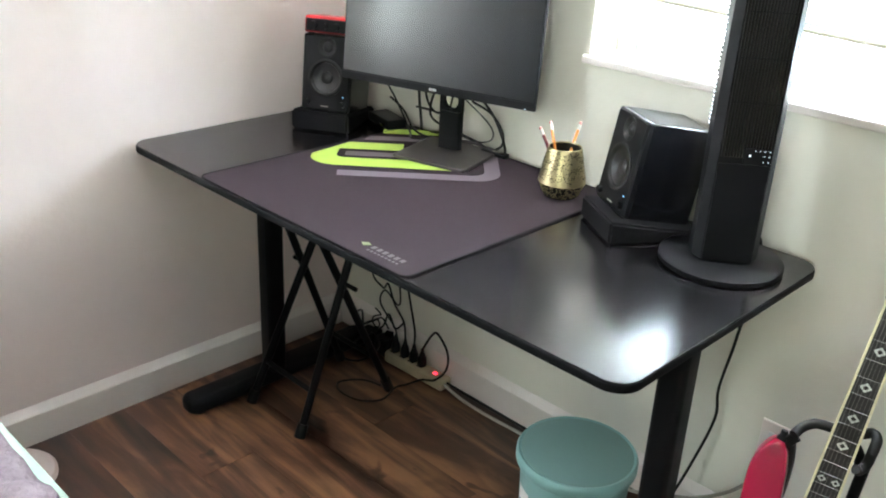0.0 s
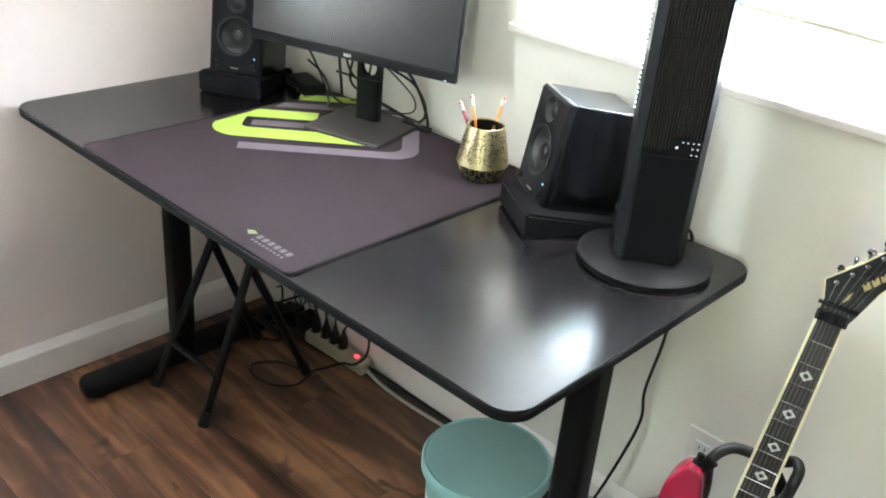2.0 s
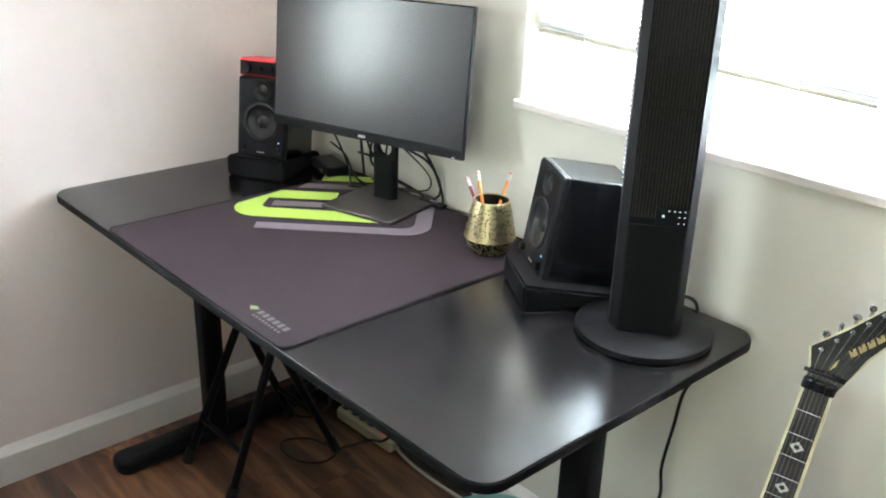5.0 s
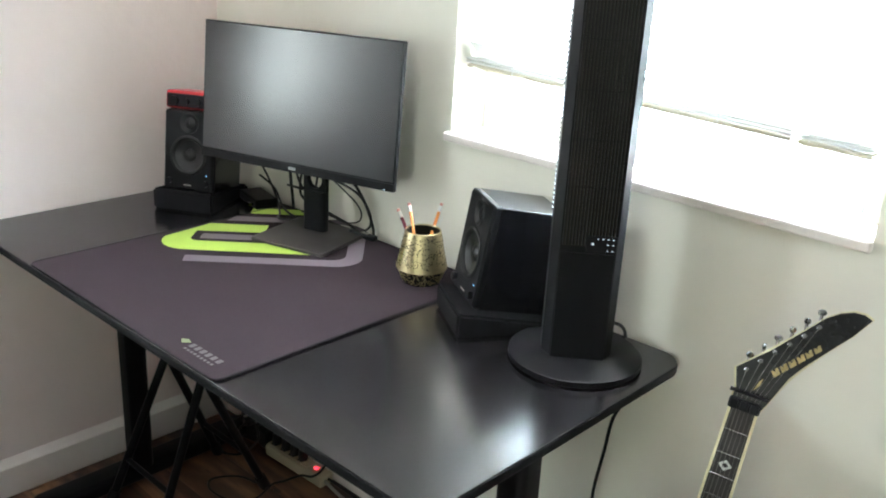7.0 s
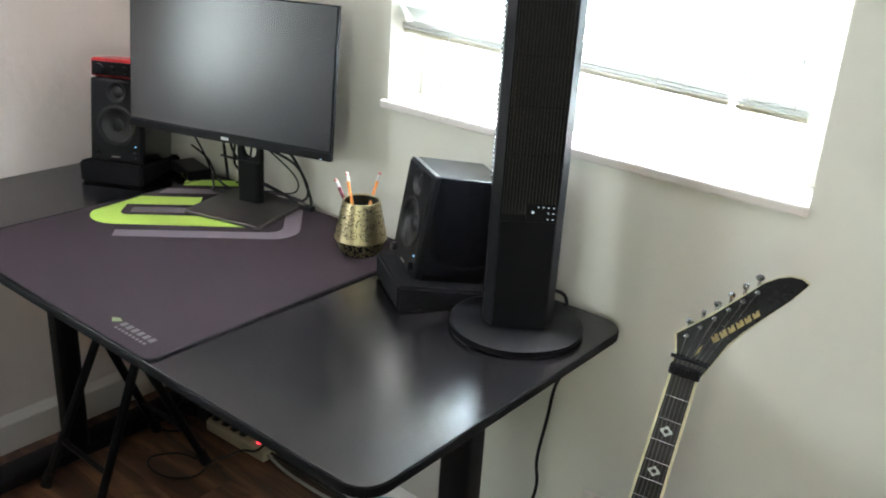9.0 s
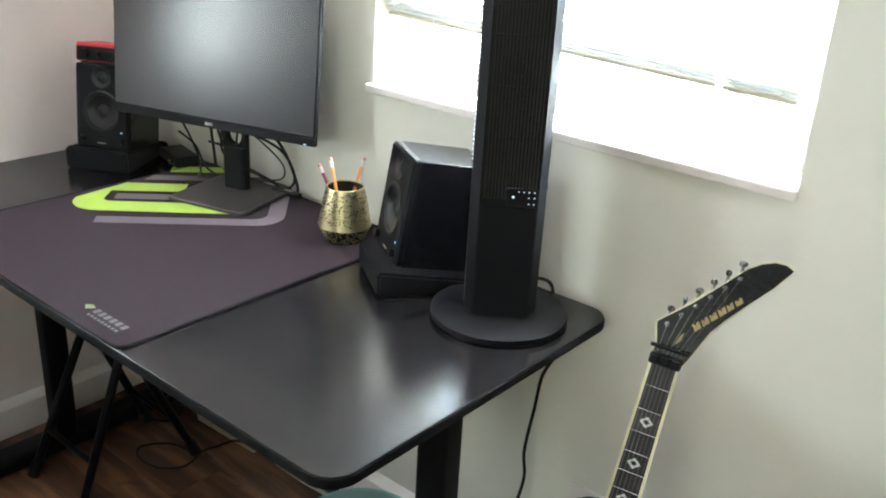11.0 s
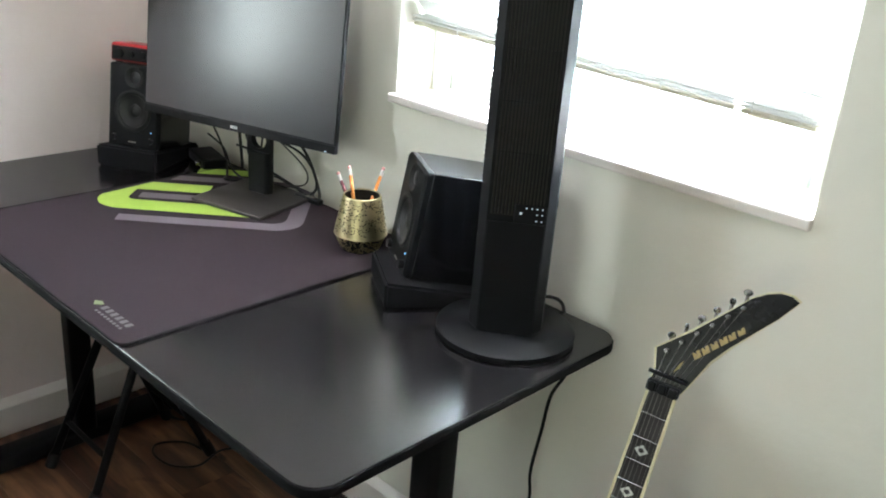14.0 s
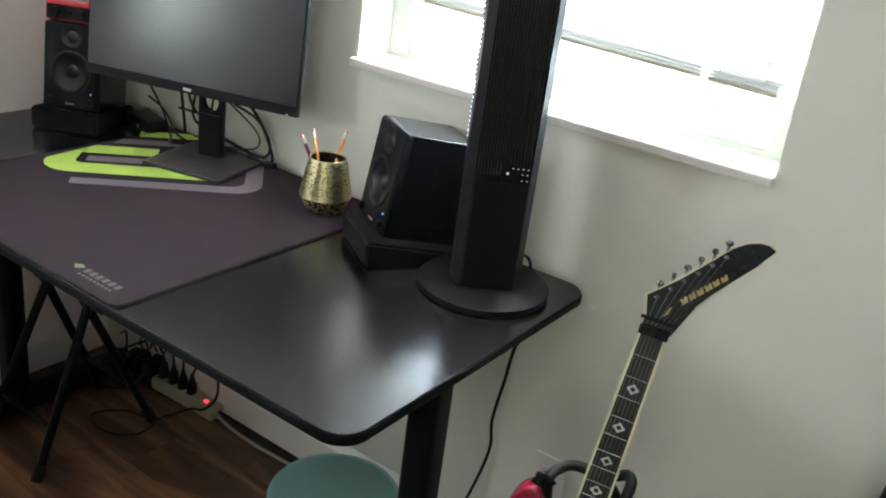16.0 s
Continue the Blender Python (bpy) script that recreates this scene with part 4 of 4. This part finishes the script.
vs = []
for j, z in enumerate((0.128, 0.215)):
    r = 0.103 + 0.010 * (z - 0.01) / 0.252 + 0.0006
    vs.append([bm.verts.new((r * math.cos(a0 + 0.055 * k), r * math.sin(a0 + 0.055 * k), z)) for k in range(9)])
for k in range(8):
    bm.faces.new((vs[0][k], vs[0][k + 1], vs[1][k + 1], vs[1][k]))
sticker = part("sticker", bm, M_WHITE, bin_, "white paper sticker")
bm = bmesh.new()
vs = []
for j, z in enumerate((0.160, 0.180)):
    r = 0.103 + 0.010 * (z - 0.01) / 0.252 + 0.0012
    vs.append([bm.verts.new((r * math.cos(a0 + 0.06 + 0.055 * k), r * math.sin(a0 + 0.06 + 0.055 * k), z + 0.002 * k)) for k in range(6)])
for k in range(5):
    bm.faces.new((vs[0][k], vs[0][k + 1], vs[1][k + 1], vs[1][k]))
part("sticker_print", bm, mat("blue_print", (0.08, 0.22, 0.5), 0.6), sticker)

# ---------------------------------------------------------------- outlet
out = thing("wall_outlet", (-0.567, WALL_Y, 0.281), (0, 0, 0), "white double wall outlet with a cover plate", "outlet")
part("cover_plate", box((0.072, 0.006, 0.116), (0, -0.003, 0), 0.002), M_TRIM, out)
for s in (-1, 1):
    part("receptacle", box((0.034, 0.003, 0.028), (0, -0.0068, 0.02 * s), 0.001), M_WHITE, out)
    for dx in (-0.006, 0.006):
        part("slot", box((0.002, 0.001, 0.008), (dx, -0.0086, 0.02 * s + 0.002)), M_INK, out)
pg = thing("plug", (-0.567, WALL_Y - 0.0085, 0.261), (90, 0, 0), "beige power plug in the wall outlet", "plug")
part("body", lathe([(0.014, 0), (0.015, 0.010), (0.011, 0.022), (0.005, 0.030)], 14), M_BEIGE, pg, smooth=True)

# ---------------------------------------------------------------- guitar
G_UP = Vector((0.035, 0.24, 0.97)).normalized()
G_W = Vector((0.956, 0.292, 0.0))
G_W = (G_W - G_UP * G_W.dot(G_UP)).normalized()
G_N = G_W.cross(G_UP)
G_NUT = Vector((-0.341, 1.516, 0.809))
G_M = Matrix(((G_W.x, G_UP.x, G_N.x, G_NUT.x), (G_W.y, G_UP.y, G_N.y, G_NUT.y), (G_W.z, G_UP.z, G_N.z, G_NUT.z), (0, 0, 0, 1)))
gt = thing("electric_guitar", label="red electric guitar with pointed black headstock on a stand", category="guitar")
gt.matrix_world = G_M
body = [(-0.090, -0.289), (-0.109, -0.305), (-0.120, -0.345), (-0.115, -0.41), (-0.113, -0.46), (-0.125, -0.52), (-0.152, -0.59), (-0.172, -0.67), (-0.150, -0.75), (-0.085, -0.80), (0.0, -0.812), (0.085, -0.798), (0.150, -0.74), (0.165, -0.66),
        (0.142, -0.57), (0.120, -0.51), (0.122, -0.45), (0.134, -0.415), (0.126, -0.396), (0.112, -0.404), (0.092, -0.446), (0.066, -0.478), (0.036, -0.486), (0.0, -0.475), (-0.028, -0.440), (-0.044, -0.422), (-0.054, -0.385), (-0.062, -0.335), (-0.073, -0.300)]
part("body", puffed([tuple(p)[:2] for p in smooth_line([(x, y, 0) for x, y in body], 4, True)], -0.052, -0.010, 0.006), M_GUITAR, gt, "glossy candy red body", True)
NW = lambda y: 0.0162 + 0.0062 * min(1, -y / 0.49)
part("neck", slab([(-NW(0) + 0.002, 0.004), (NW(0) - 0.002, 0.004), (NW(-0.49) - 0.002, -0.49), (-NW(-0.49) + 0.002, -0.49)], -0.022, -0.006, 0.006, 3), M_MAPLE, gt, smooth=True)
part("fretboard", slab([(-NW(0), -0.001), (NW(0), -0.001), (NW(-0.49), -0.488), (-NW(-0.49), -0.488)], -0.006, 0.0, 0.0008), M_NECK, gt, "dark rosewood fretboard")
for s in (-1, 1):
    part("binding", slab([(s * NW(0), -0.001), (s * (NW(0) + 0.0036), -0.001), (s * (NW(-0.49) + 0.0036), -0.488), (s * NW(-0.49), -0.488)], -0.0075, 0.0004), M_CREAM, gt, "cream edge binding")
fret_at = lambda n: -0.648 * (1 - 2 ** (-n / 12))
for n in range(1, 25):
    y = fret_at(n)
    part("fret", box((2 * NW(y), 0.0019, 0.0024), (0, y, 0.0004), 0.0006, seg=1), M_NICKEL, gt)
for n in (3, 5, 7, 9, 12, 15, 17, 19, 21, 24):
    y = (fret_at(n) + fret_at(n - 1)) / 2
    size = 0.010 if n < 10 else 0.0075
    for cx in ((0.0,) if n != 12 else (-0.011, 0.011)):
        bm = bmesh.new()
        o4 = [(0, 0.82), (0.98, 0), (0, -0.82), (-0.98, 0)]
        for k in range(4):
            p, q = o4[k], o4[(k + 1) % 4]
            bm.faces.new([bm.verts.new((cx + u * size * f, y + v * size * f, 0.0006)) for (u, v), f in ((p, 1), (q, 1), (q, 0.48), (p, 0.48))])
        bmesh.ops.remove_doubles(bm, verts=bm.verts, dist=1e-6)
        part("inlay", bm, M_PEARL, gt, "pearl diamond inlay")
tilt = Matrix.Rotation(radians(-9), 4, "X")
hs = [(-0.0215, 0.0), (-0.0205, 0.022), (-0.0290, 0.048), (0.006, 0.086), (0.044, 0.129), (0.063, 0.152), (0.079, 0.164), (0.094, 0.1702), (0.108, 0.1708), (0.1185, 0.1660), (0.102, 0.138), (0.080, 0.109), (0.059, 0.079), (0.044, 0.054), (0.0335, 0.029), (0.0260, 0.010), (0.0215, 0.0)]
part("headstock_edge", slab(hs, -0.0085, -0.0045, 0.0, m=tilt), M_CREAM, gt, "cream-bound headstock edge")
part("headstock_core", slab(hs, -0.0185, -0.0087, 0.0, m=tilt), M_MAPLE, gt, "brown maple headstock core")
ctr = Vector((0.03, 0.075, 0))
inner = [tuple((Vector((x, y, 0)) + (ctr - Vector((x, y, 0))).normalized() * 0.0030))[:2] for x, y in hs]
part("headstock", slab(inner, -0.0042, -0.0024, m=tilt), M_HEAD, gt, "glossy black pointed headstock")
for k in range(6):
    f = k / 5
    px, py = -0.0122 + 0.070 * f, 0.050 + 0.0845 * f
    part("tuner_post", lathe([(0.0036, -0.003), (0.0036, 0.001), (0.0022, 0.002), (0.0018, 0.008), (0.0023, 0.009)], 14, m=tilt @ Matrix.Translation((px, py, 0))), M_DARKCHROME, gt, smooth=True)
    ox, oy = px - 0.0022, py + 0.0205
    peg = part("tuner_peg", tube([tuple(tilt @ Vector((px - 0.001, py + 0.008, -0.010))), tuple(tilt @ Vector((ox, oy, -0.010)))], 0.0024, 8), M_NICKEL, gt)
    turned = tilt @ Matrix.Translation((ox, oy, -0.010)) @ Matrix.Rotation(radians(6), 4, "Z") @ Matrix.Rotation(radians(35 + 67 * k), 4, "Y")
    part("tuner_button", lathe([(0.002, -0.0055), (0.0048, -0.004), (0.0055, 0), (0.0048, 0.004), (0.002, 0.0055)], 16, m=turned @ Matrix.Diagonal((1.1, 0.85, 0.5, 1))), M_DARKCHROME, peg, smooth=True)
    sx = -0.0138 + 0.0276 * k / 5
    e = tilt @ Vector((px, py, 0.004))
    sd = -0.0180 + 0.036 * k / 5
    part("string", tube([tuple(e), (sx, 0.004, 0.0035), (sd, -0.648, 0.010)], 0.00042 if k < 3 else 0.00025, 5), M_STRING, gt)
part("string_bar", tube([(-0.0245, 0.020, 0.001), (0.0275, 0.020, 0.001)], 0.0028, 10), M_STEEL, gt, "black string retainer bar")
part("locking_nut", box((0.043, 0.015, 0.011), (0, 0.003, 0.001), 0.002), M_STEEL, gt)
for k in (-1, 0, 1):
    part("nut_clamp", box((0.011, 0.013, 0.006), (0.0140 * k, 0.003, 0.0085), 0.002), M_STEEL, gt)
for k, (bw, bh) in enumerate(((0.0098, 0.0092), (0.0100, 0.0088), (0.0098, 0.0086), (0.0106, 0.0084), (0.0094, 0.0080), (0.0098, 0.0076))):
    part("logo_block", slab([(0, 0), (bw, 0), (bw + 0.0018, bh), (bw * 0.55 + 0.0018, bh), (bw * 0.62, bh * 0.55), (bw * 0.38, bh), (0.0018, bh)], -0.0022, -0.0014, m=tilt @ pose(0.0240 + 0.0080 * k, 0.0515 + 0.0095 * k, 0, 0, 0, 50)), M_GOLD, gt, "gold logo block")
part("star_decal", slab([(0.004, 0.026), (0.008, 0.040), (0.012, 0.046), (0.010, 0.034)], -0.0022, -0.0016, m=tilt), M_GOLD, gt)
part("strap_lock", lathe([(0.009, 0), (0.009, 0.006), (0.006, 0.010), (0.006, 0.018)], 16, m=pose(-0.086, -0.291, -0.03, -90, 0, 0)), M_STEEL, gt, smooth=True)
part("strap_end", box((0.022, 0.034, 0.006), (-0.076, -0.288, -0.030), 0.002, turn=(0, 25, -35)), M_RUBBER, gt, "black leather strap end")
part("strap", tube(smooth_line([(-0.070, -0.295, -0.045), (-0.062, -0.34, -0.058), (-0.060, -0.42, -0.062), (-0.08, -0.50, -0.060)], 6), 0.008, 8), M_RUBBER, gt)
part("pickup", box((0.078, 0.020, 0.010), (0, -0.510, -0.005), 0.003), M_PLASTIC, gt)
part("pickup", box((0.070, 0.036, 0.010), (0, -0.600, -0.005), 0.003), M_PLASTIC, gt)
part("bridge", box((0.078, 0.040, 0.014), (0, -0.655, -0.002), 0.003), M_STEEL, gt)

# guitar stand
st = thing("guitar_stand", label="black tubular guitar stand with foam-covered yoke", category="guitar stand")
st.matrix_world = G_M
part("yoke_arm", tube(smooth_line([(-0.072, -0.266, -0.006), (-0.064, -0.254, -0.020), (-0.046, -0.244, -0.036), (-0.015, -0.242, -0.042), (0.018, -0.236, -0.042), (0.036, -0.224, -0.034), (0.044, -0.228, -0.020), (0.044, -0.250, -0.014)], 8), 0.0084, 12), M_RUBBER, st, "black foam-covered yoke", True)
part("yoke_lock", tube(smooth_line([(0.044, -0.248, -0.016), (0.043, -0.272, -0.018), (0.036, -0.282, -0.010), (0.030, -0.280, -0.002)], 6), 0.0084, 12), M_RUBBER, st, smooth=True)
part("yoke_stem", tube([(0.0, -0.236, -0.042), (0.03, -0.27, -0.05), (0.046, -0.31, -0.055)], 0.009, 12), M_STEEL, st, smooth=True)
part("post", tube([(0.044, -0.285, -0.046), (0.050, -0.50, -0.085), (0.052, -0.74, -0.12)], 0.0095, 14), M_STEEL, st, smooth=True)
inv = G_M.inverted()
foot_c = inv @ (G_M @ Vector((0.052, -0.735, -0.12)))
for wx, wy in ((-0.46, 1.27), (-0.16, 1.27), (-0.28, 1.66)):
    leg = part("leg", tube([tuple(foot_c), tuple(inv @ Vector((wx, wy, 0.012)))], 0.010, 12), M_STEEL, st, smooth=True)
    e = inv @ Vector((wx, wy, 0.012))
    part("rubber_foot", tube([tuple(e + (foot_c - e).normalized() * 0.02), tuple(e)], 0.0118, 12), M_RUBBER, leg, smooth=True)
for s in (-1, 1):
    part("cradle_arm", tube(smooth_line([tuple(foot_c), (0.05 + 0.06 * s, -0.78, -0.09), (0.0 + 0.09 * s, -0.822, -0.045), (0.0 + 0.09 * s, -0.822, 0.0), (0.09 * s, -0.80, 0.012)], 6), 0.009, 10), M_RUBBER, st, smooth=True)

# black pedal case on the floor behind the guitar
pcase = thing("pedal_case", (-0.565, 1.635, 0.0), (0, 0, 20), "black plastic pedal box on the floor behind the guitar", "pedal")
part("body", box((0.13, 0.09, 0.05), (0, 0, 0.026), 0.008), M_PLASTIC, pcase)

# ---------------------------------------------------------------- chair leaning at the wall
ch = thing("folding_chair", (-0.002, 1.612, 0.0), (0, 0, 3), "charcoal mesh folding chair with black piping against the wall", "chair")
lean = Matrix.Rotation(radians(-7), 4, "X")
ol = [(-0.030, 0.16), (-0.010, 0.50), (0.012, 0.74), (0.020, 0.79), (0.034, 0.820), (0.062, 0.832), (0.11, 0.836), (0.44, 0.836), (0.488, 0.832), (0.516, 0.820), (0.530, 0.79), (0.538, 0.74), (0.560, 0.50), (0.580, 0.16)]
turn_up = Matrix.Rotation(radians(90), 4, "X")
bm = puffed([tuple(p)[:2] for p in smooth_line([(x, y, 0) for x, y in ol], 3, True)], -0.014, 0.014, 0.004)
bmesh.ops.transform(bm, matrix=lean @ turn_up, verts=bm.verts)
part("backrest", bm, M_MESHCLOTH, ch, "charcoal mesh cloth back", True)
part("piping", tube([tuple(lean @ turn_up @ Vector((p.x, p.y, 0.010))) for p in smooth_line([(x, y, 0) for x, y in ol], 3, True)], 0.0075, 8, closed=True), M_RUBBER, ch, "black edge piping", True)
for lx in (0.045, 0.505):
    part("leg", tube([tuple(lean @ Vector((lx, 0.0, 0.30))), tuple(lean @ Vector((lx, 0.0, 0.008)))], 0.010, 10), M_STEEL, ch, smooth=True)
    part("rear_leg", tube([tuple(lean @ Vector((lx, 0.016, 0.60))), (lx, 0.115, 0.010)], 0.009, 10), M_STEEL, ch, smooth=True)

# ---------------------------------------------------------------- bed and floor disc
bed = thing("bed", (0, 0, 0), label="bed with a mint sheet and a mauve-grey fleece throw", category="bed")
part("mattress", box((1.33, 1.86, 0.24), (-1.28, -0.427, 0.50), 0.05, seg=5), M_MINT, bed, "mattress in a mint green fitted sheet", True)
part("bed_frame", box((1.34, 1.84, 0.12), (-1.28, -0.43, 0.32), 0.01), M_MAPLE, bed)
for lx in (-1.90, -0.66):
    for ly in (-1.30, 0.44):
        part("leg", box((0.06, 0.06, 0.26), (lx, ly, 0.13), 0.006), M_MAPLE, bed)
bm = bmesh.new()
nx, ny = 60, 70
g = [[bm.verts.new((-1.93 + 1.26 * i / nx, -1.32 + 1.786 * j / ny, 0.648 + 0.012 * noise.noise((i * 0.55, j * 0.55, 1.3)) + 0.006 * noise.noise((i * 1.7, j * 1.7, 4.2)) - (0.006 if j == ny or i in (0, nx) else 0))) for j in range(ny + 1)] for i in range(nx + 1)]
for i in range(nx):
    for j in range(ny):
        bm.faces.new((g[i][j], g[i + 1][j], g[i + 1][j + 1], g[i][j + 1]))
throw = part("fleece_throw", bm, M_FLEECE, None, smooth=True)
mod = throw.modifiers.new("thickness", "SOLIDIFY")
mod.thickness = 0.012
tagged(throw, "mauve-grey fluffy fleece throw lying on the bed", "blanket")
disc = thing("round_base", (-1.872, 0.690, 0.0), label="off-white round metal base standing on the floor", category="stand base")
part("plate", lathe([(0.098, 0), (0.102, 0.004), (0.102, 0.012), (0.096, 0.018), (0.02, 0.022)], 48), M_PINKWHITE, disc, smooth=True)

# ---------------------------------------------------------------- floor planks
PLANK_W, PLANK_L, GAP = 0.150, 1.22, 0.0006
me_cache = {}


def plank_mesh(length):
    key = round(length, 3)
    if key not in me_cache:
        bm = box((length - GAP, PLANK_W - GAP, 0.010), (length / 2, PLANK_W / 2, -0.005), 0.0003, seg=1)
        me = bpy.data.meshes.new("plank")
        bm.to_mesh(me)
        bm.free()
        me.materials.append(M_PLANK)
        me_cache[key] = me
    return me_cache[key]


row, y = 0, SOUTH_Y + 0.02
while y < WALL_Y - 0.005:
    x = WALL_X - (0.37 * row) % PLANK_L
    while x < EAST_X:
        a, b = max(x, WALL_X - 0.004), min(x + PLANK_L, EAST_X)
        if b - a > 0.02:
            p = new("plank", plank_mesh(b - a))
            p.location = (a, y, 0)
            p.parent = floor
        x += PLANK_L
    row, y = row + 1, y + PLANK_W
